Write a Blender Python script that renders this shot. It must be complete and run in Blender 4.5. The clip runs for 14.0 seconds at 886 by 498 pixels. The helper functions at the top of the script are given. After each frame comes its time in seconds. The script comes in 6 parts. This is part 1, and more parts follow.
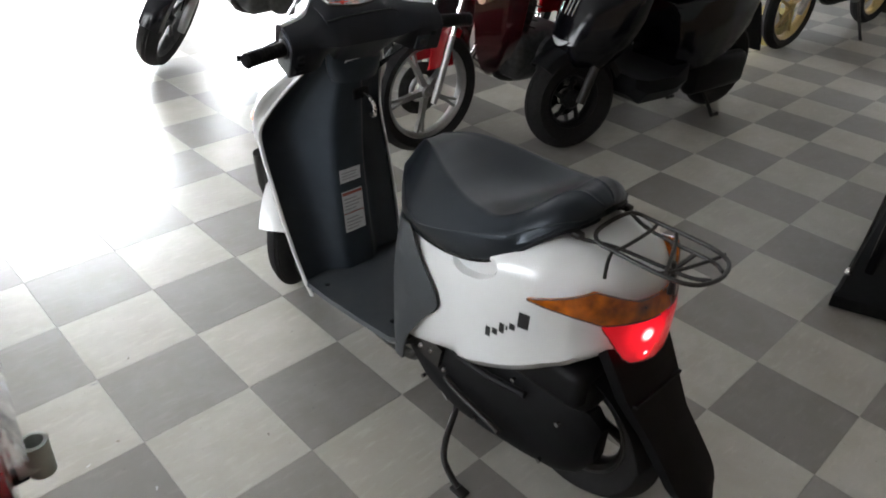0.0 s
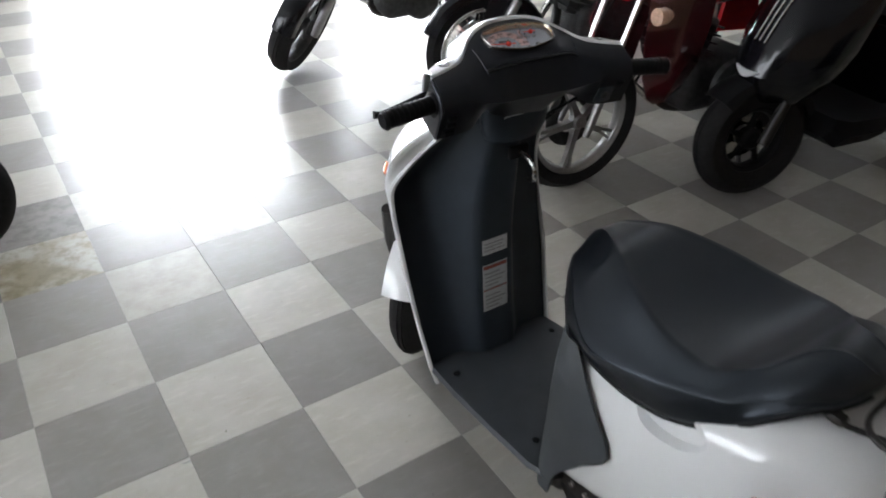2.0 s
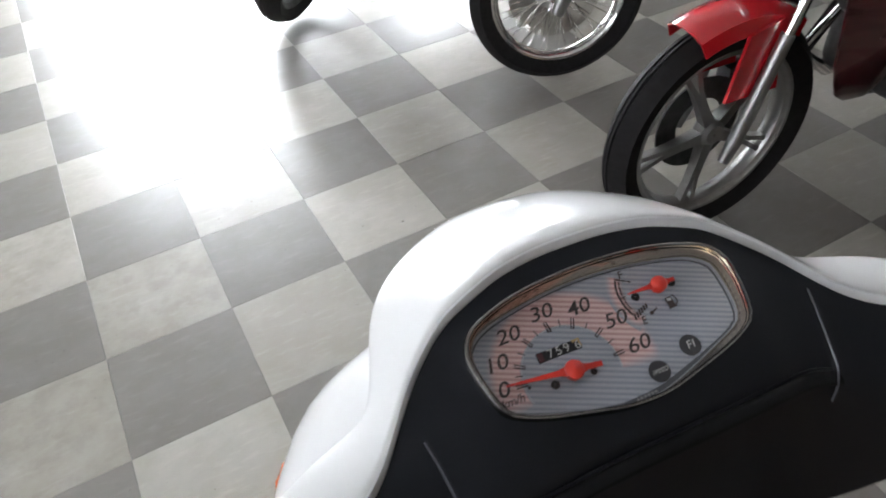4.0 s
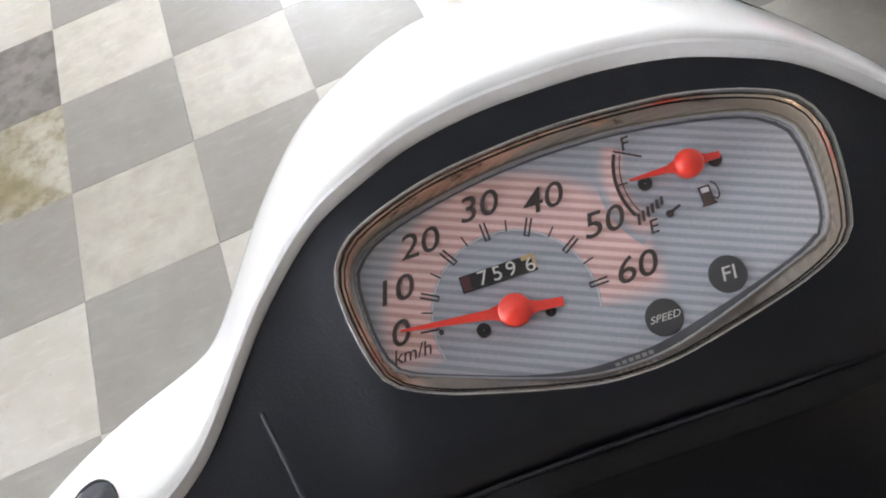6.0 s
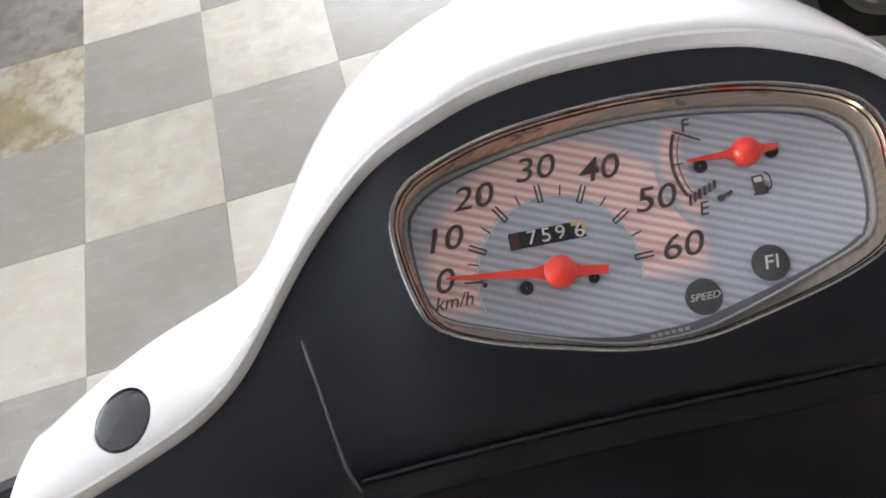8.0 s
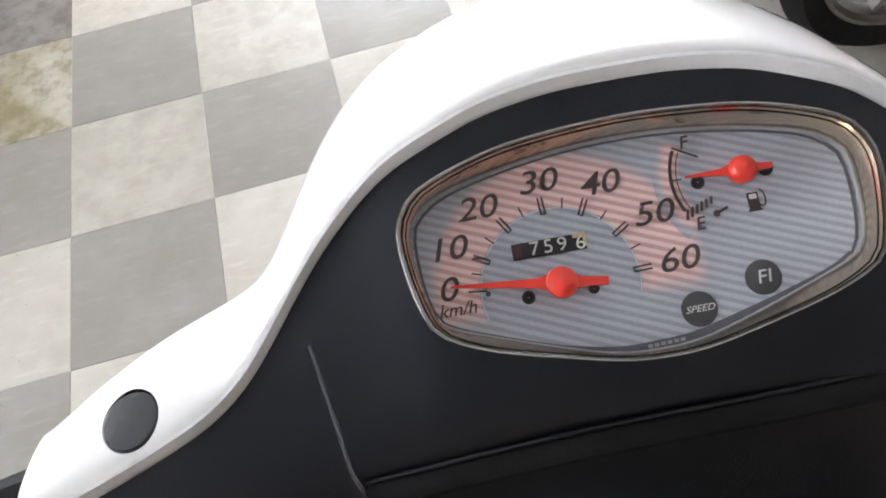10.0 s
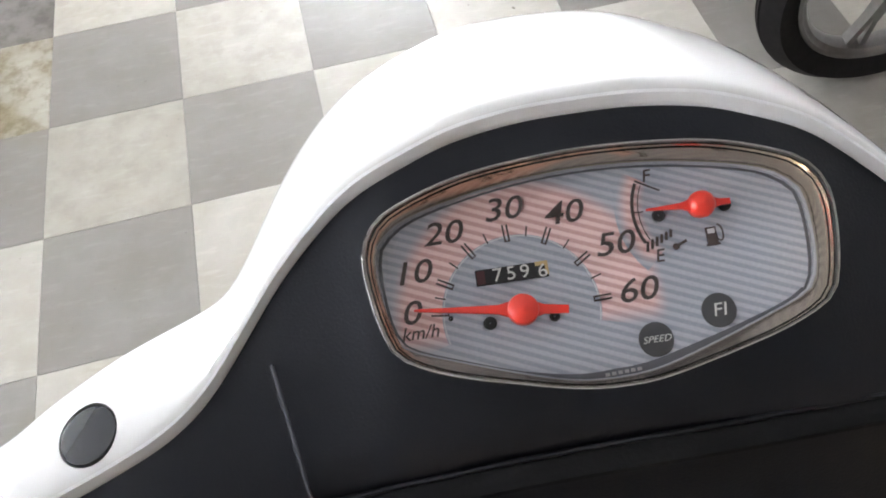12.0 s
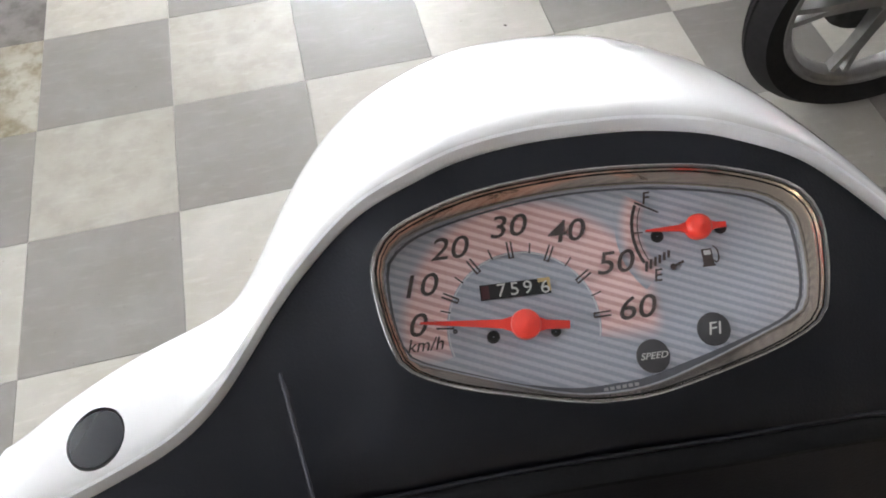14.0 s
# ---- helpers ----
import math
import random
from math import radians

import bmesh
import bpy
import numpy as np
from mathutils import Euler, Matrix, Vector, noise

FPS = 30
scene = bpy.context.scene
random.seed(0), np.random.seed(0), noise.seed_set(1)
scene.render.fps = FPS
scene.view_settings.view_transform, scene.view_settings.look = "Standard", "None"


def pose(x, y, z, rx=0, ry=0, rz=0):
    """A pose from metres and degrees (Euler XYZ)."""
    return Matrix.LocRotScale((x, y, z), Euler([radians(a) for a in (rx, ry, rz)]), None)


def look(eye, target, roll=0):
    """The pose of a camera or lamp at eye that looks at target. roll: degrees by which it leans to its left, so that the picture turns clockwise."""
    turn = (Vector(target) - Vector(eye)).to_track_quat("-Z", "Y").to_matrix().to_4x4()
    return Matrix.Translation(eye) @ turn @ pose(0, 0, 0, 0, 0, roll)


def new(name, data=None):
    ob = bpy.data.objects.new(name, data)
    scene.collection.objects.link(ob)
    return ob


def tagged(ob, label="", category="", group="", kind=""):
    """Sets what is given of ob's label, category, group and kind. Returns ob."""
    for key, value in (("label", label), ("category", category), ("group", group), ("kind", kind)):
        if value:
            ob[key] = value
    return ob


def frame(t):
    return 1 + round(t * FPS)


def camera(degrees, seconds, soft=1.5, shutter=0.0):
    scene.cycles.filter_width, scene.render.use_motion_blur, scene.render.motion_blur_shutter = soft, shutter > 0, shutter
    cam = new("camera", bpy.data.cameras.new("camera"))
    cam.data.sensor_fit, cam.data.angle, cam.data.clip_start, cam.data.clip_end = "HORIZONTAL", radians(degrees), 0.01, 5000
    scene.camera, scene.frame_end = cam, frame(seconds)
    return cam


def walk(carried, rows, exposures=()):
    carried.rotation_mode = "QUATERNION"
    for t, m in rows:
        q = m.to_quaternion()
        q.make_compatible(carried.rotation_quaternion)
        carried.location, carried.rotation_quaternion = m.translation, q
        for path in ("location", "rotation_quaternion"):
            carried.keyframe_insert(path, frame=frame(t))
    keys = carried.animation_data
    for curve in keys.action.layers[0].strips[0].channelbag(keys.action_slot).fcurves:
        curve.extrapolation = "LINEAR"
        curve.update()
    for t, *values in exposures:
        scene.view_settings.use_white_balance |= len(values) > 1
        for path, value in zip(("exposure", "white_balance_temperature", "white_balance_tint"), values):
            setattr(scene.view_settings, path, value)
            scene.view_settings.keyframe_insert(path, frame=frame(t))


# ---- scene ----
cam = camera(63.5, 14.0, soft=1.8, shutter=0.3)
PATH = [
    (0, (-0.362, -2.615, 1.438), (0.232, -2.022, 0.895), 2.80),
    (0.5, (-0.413, -2.698, 1.466), (0.155, -2.096, 0.903), 2.27),
    (1, (-0.411, -2.692, 1.468), (0.144, -2.066, 0.920), 1.45),
    (1.5, (-0.313, -2.542, 1.431), (0.186, -1.860, 0.896), 0.79),
    (2, (-0.156, -2.214, 1.426), (0.313, -1.531, 0.865), 1.55),
    (2.5, (0.129, -1.908, 1.345), (0.496, -1.215, 0.724), -2.88),
    (2.8, (0.272, -1.723, 1.324), (0.585, -1.015, 0.690), -2.07),
    (3, (0.334, -1.588, 1.319), (0.638, -0.896, 0.665), -3.78),
    (3.2, (0.389, -1.488, 1.324), (0.748, -0.828, 0.664), -6.39),
    (5.3, (0.6782, -1.2724, 1.1773), (0.8183, -0.6934, 0.3741), -7.34),
    (5.5, (0.6792, -1.2678, 1.1825), (0.7898, -0.7188, 0.3540), -10.05),
    (6, (0.6922, -1.2473, 1.1831), (0.7134, -0.7318, 0.3264), -21.78),
    (6.5, (0.6848, -1.2533, 1.1804), (0.6828, -0.7544, 0.3138), -21.81),
    (7, (0.6781, -1.2570, 1.1832), (0.6793, -0.7537, 0.3191), -19.70),
    (7.5, (0.6674, -1.2537, 1.1831), (0.6789, -0.7460, 0.3216), -15.81),
    (8, (0.6708, -1.2548, 1.1839), (0.6960, -0.7494, 0.3214), -14.10),
    (8.2, (0.6710, -1.2580, 1.1825), (0.7000, -0.7440, 0.3250), -13.90),
    (10.3, (0.6650, -1.2530, 1.1925), (0.7085, -0.7560, 0.3260), -10.85),
    (10.5, (0.6680, -1.2596, 1.1919), (0.7071, -0.7408, 0.3379), -11.25),
    (11, (0.6715, -1.2554, 1.1918), (0.7190, -0.7320, 0.3410), -10.63),
    (11.5, (0.6722, -1.2449, 1.1932), (0.7365, -0.7403, 0.3323), -8.20),
    (12, (0.6708, -1.2530, 1.1963), (0.7476, -0.7476, 0.3369), -6.31),
    (12.5, (0.6704, -1.2489, 1.1982), (0.7532, -0.7395, 0.3416), -6.19),
    (13, (0.6674, -1.2483, 1.1994), (0.7616, -0.7421, 0.3422), -4.44),
    (13.5, (0.6660, -1.2517, 1.2019), (0.7676, -0.7413, 0.3480), -2.79),
    (14, (0.6628, -1.2543, 1.2033), (0.7658, -0.7396, 0.3521), -2.63),
]
walk(cam, [(t, look(e, g, r)) for t, e, g, r in PATH],
     exposures=[(0, -0.1, 6550, 10), (1.5, -0.03, 6500, 11), (2.0, -0.43, 6400, 11), (2.2, -0.47, 6380, 11), (3.2, -0.5, 6380, 11), (5.3, 0.43, 6580, 13), (8.2, 0.55, 6580, 13.5), (12.0, 0.55, 6580, 13), (13.0, 0.45, 6580, 13), (14.0, 0.37, 6580, 13)])

# ---- light: daylight through the shop door, fluorescent tubes on the ceiling ----
world = bpy.data.worlds.new("sky")
scene.world = world
world.use_nodes = True
wn = world.node_tree.nodes
sky = wn.new("ShaderNodeTexSky")
sky.sky_type, sky.sun_disc = "NISHITA", False
sky.sun_elevation, sky.sun_rotation = radians(50), radians(150)
world.node_tree.links.new(sky.outputs[0], wn["Background"].inputs[0])
wn["Background"].inputs[1].default_value = 0.15
sun = new("sun", bpy.data.lights.new("sun", "SUN"))
sun.data.energy, sun.data.angle, sun.data.color = 3.0, radians(0.5), (1, 0.96, 0.9)
sun.matrix_world = look((3, -4, 9), (1, 9, 0))

DOOR_Y, DOOR_L, DOOR_R, DOOR_H = 4.0, 0.3, 2.35, 2.3
DOOR2_L, DOOR2_R = 2.95, 3.85

# ---- materials ----
def mat(name, color, rough=0.5, metal=0.0, grain=0.0, scale=30.0, bump=0.0, bscale=200.0, coat=0.0,
        spec=0.5, trans=0.0, emit=None, power=0.0, random_v=0.0, dirt=None, dirt_scale=4.0, dirt_amt=0.4):
    m = bpy.data.materials.new(name)
    m.use_nodes = True
    nt = m.node_tree
    b = nt.nodes["Principled BSDF"]
    col = (*color, 1)
    b.inputs["Base Color"].default_value = col
    b.inputs["Roughness"].default_value = rough
    b.inputs["Metallic"].default_value = metal
    b.inputs["Specular IOR Level"].default_value = spec
    b.inputs["Coat Weight"].default_value = coat
    b.inputs["Coat Roughness"].default_value = 0.05
    b.inputs["Transmission Weight"].default_value = trans
    if emit:
        b.inputs["Emission Color"].default_value = (*emit, 1)
        b.inputs["Emission Strength"].default_value = power
    co = nt.nodes.new("ShaderNodeTexCoord").outputs["Object"]
    last = None
    if grain:
        n1 = nt.nodes.new("ShaderNodeTexNoise")
        n1.inputs["Scale"].default_value, n1.inputs["Detail"].default_value = scale, 6
        nt.links.new(co, n1.inputs["Vector"])
    if grain:
        mr = nt.nodes.new("ShaderNodeMapRange")
        mr.inputs[1].default_value, mr.inputs[2].default_value = 0.3, 0.7
        mr.inputs[3].default_value, mr.inputs[4].default_value = 1 - grain, 1 + grain
        nt.links.new(n1.outputs[0], mr.inputs[0])
        mx = nt.nodes.new("ShaderNodeMix")
        mx.data_type, mx.blend_type = "RGBA", "MULTIPLY"
        mx.inputs[0].default_value = 1
        mx.inputs[6].default_value = col
        nt.links.new(mr.outputs[0], mx.inputs[7])
        last = mx.outputs[2]
    if dirt:
        n3 = nt.nodes.new("ShaderNodeTexNoise")
        n3.inputs["Scale"].default_value, n3.inputs["Detail"].default_value = dirt_scale, 8
        n3.inputs["Roughness"].default_value = 0.65
        nt.links.new(co, n3.inputs["Vector"])
        r3 = nt.nodes.new("ShaderNodeMapRange")
        r3.interpolation_type = "SMOOTHSTEP"
        r3.inputs[1].default_value, r3.inputs[2].default_value = 0.3, 0.8
        r3.inputs[4].default_value = dirt_amt
        nt.links.new(n3.outputs[0], r3.inputs[0])
        dx = nt.nodes.new("ShaderNodeMix")
        dx.data_type = "RGBA"
        nt.links.new(r3.outputs[0], dx.inputs[0])
        dx.inputs[6].default_value = col
        if last:
            nt.links.new(last, dx.inputs[6])
        dx.inputs[7].default_value = (*dirt, 1)
        last = dx.outputs[2]
    if random_v:
        oi = nt.nodes.new("ShaderNodeObjectInfo")
        rr = nt.nodes.new("ShaderNodeMapRange")
        rr.inputs[3].default_value, rr.inputs[4].default_value = 1 - random_v, 1 + random_v
        nt.links.new(oi.outputs["Random"], rr.inputs[0])
        rx = nt.nodes.new("ShaderNodeMix")
        rx.data_type, rx.blend_type = "RGBA", "MULTIPLY"
        rx.inputs[0].default_value = 1
        rx.inputs[6].default_value = col
        if last:
            nt.links.new(last, rx.inputs[6])
        nt.links.new(rr.outputs[0], rx.inputs[7])
        last = rx.outputs[2]
    if last:
        nt.links.new(last, b.inputs["Base Color"])
    if bump:
        n2 = nt.nodes.new("ShaderNodeTexNoise")
        n2.inputs["Scale"].default_value, n2.inputs["Detail"].default_value = bscale, 3
        nt.links.new(co, n2.inputs["Vector"])
        bp = nt.nodes.new("ShaderNodeBump")
        bp.inputs["Strength"].default_value, bp.inputs["Distance"].default_value = bump, 0.001
        nt.links.new(n2.outputs[0], bp.inputs["Height"])
        nt.links.new(bp.outputs[0], b.inputs["Normal"])
    return m


def tile_mat(name, color, stain=None, amount=0.35):
    """Worn vinyl floor tile: waxy gloss, soft cloudy wear, dragged smears and small specks, different on every tile."""
    m = bpy.data.materials.new(name)
    m.use_nodes = True
    nt = m.node_tree
    b = nt.nodes["Principled BSDF"]
    geo = nt.nodes.new("ShaderNodeNewGeometry").outputs["Position"]
    rnd = nt.nodes.new("ShaderNodeObjectInfo").outputs["Random"]
    shift = nt.nodes.new("ShaderNodeVectorMath")
    shift.operation = "MULTIPLY_ADD"
    nt.links.new(rnd, shift.inputs[0])
    shift.inputs[1].default_value = (31.0, 17.0, 7.0)
    nt.links.new(geo, shift.inputs[2])
    stretch = nt.nodes.new("ShaderNodeMapping")
    stretch.inputs["Rotation"].default_value = (0, 0, radians(35))
    stretch.inputs["Scale"].default_value = (1.0, 4.0, 1.0)
    nt.links.new(shift.outputs[0], stretch.inputs[0])
    src = None

    def layer(vec, scale, detail, lo, hi, tone, amt):
        n = nt.nodes.new("ShaderNodeTexNoise")
        n.inputs["Scale"].default_value, n.inputs["Detail"].default_value, n.inputs["Roughness"].default_value = scale, detail, 0.6
        nt.links.new(vec, n.inputs["Vector"])
        r = nt.nodes.new("ShaderNodeMapRange")
        r.interpolation_type = "SMOOTHSTEP"
        r.inputs["From Min"].default_value, r.inputs["From Max"].default_value, r.inputs["To Max"].default_value = lo, hi, amt
        nt.links.new(n.outputs["Fac"], r.inputs["Value"])
        x = nt.nodes.new("ShaderNodeMix")
        x.data_type = "RGBA"
        nt.links.new(r.outputs["Result"], x.inputs[0])
        x.inputs[6].default_value, x.inputs[7].default_value = (*color, 1), (*tone, 1)
        if src:
            nt.links.new(src, x.inputs[6])
        return x.outputs[2], r.outputs["Result"]

    src, _ = layer(shift.outputs[0], 2.6, 3, 0.3, 0.72, (color[0] * 0.84, color[1] * 0.81, color[2] * 0.79), 0.75)
    src, _ = layer(shift.outputs[0], 9, 4, 0.34, 0.72, (color[0] * 0.77, color[1] * 0.74, color[2] * 0.66), 0.6)
    src, _ = layer(shift.outputs[0], 24, 5, 0.35, 0.75, tuple(c * 0.84 for c in color), 0.5)
    src, _ = layer(stretch.outputs[0], 14, 5, 0.5, 0.8, tuple(min(1, c * 1.22) for c in color), 0.45)
    src, _ = layer(geo, 75, 2, 0.70, 0.78, (0.09, 0.08, 0.07), 0.55)
    if stain:
        src, _ = layer(geo, 4.5, 9, 0.40, 0.60, stain, amount)
        src, _ = layer(geo, 18, 8, 0.45, 0.65, tuple(c * 0.7 for c in stain), amount * 0.6)
    tone = nt.nodes.new("ShaderNodeMapRange")
    tone.inputs["To Min"].default_value, tone.inputs["To Max"].default_value = 0.93, 1.07
    nt.links.new(rnd, tone.inputs["Value"])
    vary = nt.nodes.new("ShaderNodeMix")
    vary.data_type, vary.blend_type = "RGBA", "MULTIPLY"
    vary.inputs[0].default_value = 1
    nt.links.new(src, vary.inputs[6])
    nt.links.new(tone.outputs["Result"], vary.inputs[7])
    nt.links.new(vary.outputs[2], b.inputs["Base Color"])
    b.inputs["Roughness"].default_value = 0.33
    return m


M_LIGHT = tile_mat("light_vinyl_tile", (0.428, 0.410, 0.368))
M_DARK = tile_mat("grey_vinyl_tile", (0.230, 0.219, 0.203))
M_STAIN = tile_mat("stained_vinyl_tile", (0.385, 0.362, 0.31), (0.16, 0.128, 0.055), 0.75)
M_STAIN2 = tile_mat("marked_vinyl_tile", (0.420, 0.402, 0.36), (0.25, 0.225, 0.18), 0.25)
M_STAIN3 = tile_mat("stained_grey_tile", (0.19, 0.178, 0.165), (0.055, 0.043, 0.035), 0.55)
M_JOINT = mat("dark_floor_joint", (0.2, 0.19, 0.17), 0.8, grain=0.3, scale=40)
M_WHITE = mat("gloss_white_paint", (0.70, 0.70, 0.70), 0.28, coat=1.0, grain=0.015, scale=3)
M_WHITE_EDGE = mat("matt_white_edge", (0.80, 0.81, 0.83), 0.42, grain=0.03)
M_PANEL = mat("dark_grey_panel_plastic", (0.021, 0.027, 0.035), 0.40, grain=0.12, scale=25, bump=0.35, bscale=900)
M_COVER = mat("charcoal_cover_plastic", (0.0040, 0.0042, 0.0060), 0.37, grain=0.12, scale=25, bump=0.13, bscale=1000, spec=0.42)
M_FLOORMAT = mat("grey_footboard_plastic", (0.030, 0.035, 0.041), 0.5, grain=0.15, scale=20, bump=0.6, bscale=500,
                 dirt=(0.07, 0.07, 0.065), dirt_scale=9, dirt_amt=0.3)
M_BLACK = mat("black_plastic", (0.006, 0.006, 0.007), 0.5, spec=0.15, grain=0.2, scale=30, bump=0.2, bscale=600)
M_BLACKGLOSS = mat("gloss_black_paint", (0.004, 0.004, 0.006), 0.17, spec=0.33, coat=0.15, grain=0.1, scale=4)
M_SEAT = mat("black_seat_vinyl", (0.0034, 0.0042, 0.0062), 0.31, spec=0.62, grain=0.12, scale=40, bump=0.1, bscale=700)
for m_, t_ in ((M_SEAT, (0.78, 0.88, 1.0, 1)), (M_COVER, (0.84, 0.88, 1.0, 1)), (M_PANEL, (0.80, 0.89, 1.0, 1))):
    m_.node_tree.nodes["Principled BSDF"].inputs["Specular Tint"].default_value = t_
M_RUBBER = mat("tyre_rubber", (0.012, 0.011, 0.0115), 0.7, spec=0.2, grain=0.25, scale=60, bump=0.3, bscale=300)
M_METALDARK = mat("black_painted_steel", (0.009, 0.0085, 0.008), 0.38, spec=0.35, grain=0.2, scale=50, dirt=(0.05, 0.03, 0.02), dirt_scale=60, dirt_amt=0.25)
M_CHROME = mat("chrome", (0.75, 0.74, 0.72), 0.12, 1.0, grain=0.05, scale=30)
# chrome with the tan reflection of its surroundings put into the base colour
M_BEZEL = mat("tan_reflection_chrome", (0.68, 0.57, 0.44), 0.20, 1.0, grain=0.05, scale=30)
M_STEP = mat("pale_blue_grey_step", (0.36, 0.38, 0.43), 0.35, grain=0.05, scale=80)
M_RIM = mat("dark_chrome_rim", (0.27, 0.255, 0.24), 0.14, 1.0, grain=0.05, scale=30)
M_ALU = mat("cast_aluminium", (0.34, 0.335, 0.33), 0.34, 1.0, grain=0.08, scale=60, bump=0.2, bscale=300)
M_ENGINE = mat("dark_engine_metal", (0.07, 0.07, 0.07), 0.5, 0.8, grain=0.3, scale=40, bump=0.4, bscale=120)
M_REDPAINT = mat("gloss_red_paint", (0.50, 0.008, 0.016), 0.25, coat=1.0, grain=0.06, scale=6)
M_REDLENS = mat("red_tail_lens", (0.40, 0.004, 0.012), 0.1, coat=0.6, trans=0.2, emit=(1.0, 0.01, 0.03), power=0.16, grain=0.06, scale=160)


def lit_from(m, spots):
    """The lens glows most round the bulbs behind it."""
    nt = m.node_tree
    b = nt.nodes["Principled BSDF"]
    co = nt.nodes.new("ShaderNodeTexCoord").outputs["Object"]
    total, core = None, None
    for p, r in spots:
        d = nt.nodes.new("ShaderNodeVectorMath")
        d.operation = "DISTANCE"
        nt.links.new(co, d.inputs[0])
        d.inputs[1].default_value = p
        outs = []
        for far, near, amt in ((r * 6.5, r * 0.6, 0.9), (r * 1.7, r * 0.5, 5.0)):
            g = nt.nodes.new("ShaderNodeMapRange")
            g.interpolation_type = "SMOOTHSTEP"
            g.inputs["From Min"].default_value, g.inputs["From Max"].default_value = far, near
            g.inputs["To Min"].default_value, g.inputs["To Max"].default_value = 0.0, amt
            nt.links.new(d.outputs["Value"], g.inputs["Value"])
            outs.append(g.outputs["Result"])
        for o in outs:
            a = nt.nodes.new("ShaderNodeMath")
            a.operation = "ADD"
            nt.links.new(o, a.inputs[0])
            a.inputs[1].default_value = 0.32
            if total:
                nt.links.new(total, a.inputs[1])
            total = a.outputs[0]
        a = nt.nodes.new("ShaderNodeMath")
        a.operation, a.use_clamp = "MULTIPLY_ADD", True
        nt.links.new(outs[1], a.inputs[0])
        a.inputs[1].default_value, a.inputs[2].default_value = 0.2, 0.0
        if core:
            nt.links.new(core, a.inputs[2])
        core = a.outputs[0]
    x = nt.nodes.new("ShaderNodeMix")
    x.data_type = "RGBA"
    nt.links.new(core, x.inputs[0])
    x.inputs[6].default_value, x.inputs[7].default_value = (1.0, 0.008, 0.025, 1), (1.0, 0.30, 0.28, 1)
    nt.links.new(x.outputs[2], b.inputs["Emission Color"])
    nt.links.new(total, b.inputs["Emission Strength"])


lit_from(M_REDLENS, (((-0.047, -0.637, 0.560), 0.012), ((-0.04, -0.635, 0.512), 0.0042)))
M_REDDARK = mat("unlit_red_lens", (0.22, 0.006, 0.01), 0.12, coat=0.6, grain=0.1, scale=120)
# strong colour mottle paints the bright and dark spots of light inside the lens
M_AMBER = mat("amber_lens", (0.40, 0.095, 0.004), 0.10, coat=1.0, grain=0.75, scale=26, trans=0.1, bump=0.7, bscale=90)
M_PLUG = mat("gloss_black_plug", (0.022, 0.024, 0.029), 0.2, coat=0.4, grain=0.05, scale=60)
# polished cover plastic, its base paler to paint the highlight along the crease
M_CREASELIT = mat("polished_lit_crease", (0.06, 0.065, 0.08), 0.2, spec=1.0, grain=0.1, scale=80)
# dark tone painted for the darkening where thick lenses end
M_LENSDARK = mat("dark_lens_outline", (0.03, 0.008, 0.004), 0.3, grain=0.1, scale=80)
M_ORANGE = mat("orange_lens", (0.65, 0.13, 0.03), 0.15, coat=0.5, grain=0.1, scale=80)
M_SIGNAL = mat("clear_amber_signal_lens", (0.52, 0.34, 0.24), 0.12, coat=0.8, grain=0.2, scale=90)
M_DEEPRED = mat("deep_red_paint", (0.055, 0.003, 0.006), 0.22, coat=1.0, grain=0.08, scale=8)
M_LABEL = mat("pale_label", (0.62, 0.63, 0.64), 0.5, grain=0.06, scale=150)
M_LABELRED = mat("label_red_print", (0.35, 0.08, 0.06), 0.5, grain=0.1, scale=100)
M_LABELGREY = mat("label_grey_print", (0.33, 0.33, 0.34), 0.5, grain=0.1, scale=100)
M_INK = mat("dark_brown_print", (0.062, 0.044, 0.042), 0.55, grain=0.1, scale=300)
M_INKBLACK = mat("black_print", (0.012, 0.012, 0.013), 0.5, grain=0.1, scale=300)
M_WHITEINK = mat("pale_print", (0.60, 0.60, 0.58), 0.5, grain=0.05, scale=300)
M_NEEDLE = mat("orange_red_needle", (0.78, 0.045, 0.028), 0.35, coat=0.3, grain=0.05, scale=200)
M_DIALEDGE = mat("dial_edge_grey", (0.10, 0.105, 0.125), 0.4, grain=0.1, scale=100)
M_LAMPGREY = mat("unlit_lamp_window", (0.055, 0.055, 0.06), 0.35, grain=0.08, scale=200)
M_ODO_TAN = mat("tan_odometer_wheel", (0.50, 0.36, 0.17), 0.5, grain=0.08, scale=200)
M_CREAM = mat("cream_box_plastic", (0.52, 0.46, 0.29), 0.45, grain=0.06, scale=12)
M_BROWN = mat("brown_trim", (0.13, 0.09, 0.06), 0.5, grain=0.15, scale=40)
M_FILM = mat("clear_plastic_film", (0.93, 0.93, 0.95), 0.10, trans=0.94, spec=0.9, coat=1.0, grain=0.02)
M_REDTAG = mat("red_tape", (0.62, 0.02, 0.03), 0.4, grain=0.08, scale=60)
M_GREYPLASTIC = mat("pale_grey_plastic", (0.42, 0.46, 0.43), 0.4, grain=0.1, scale=40)
M_YELLOW = mat("faded_yellow_paint", (0.48, 0.38, 0.12), 0.6, grain=0.2, scale=15)
M_GOLD = mat("gold_rim", (0.55, 0.42, 0.2), 0.3, 0.9, grain=0.1, scale=30)
M_WALL = mat("off_white_wall_paint", (0.60, 0.60, 0.59), 0.7, grain=0.05, scale=2.5, bump=0.2, bscale=60)
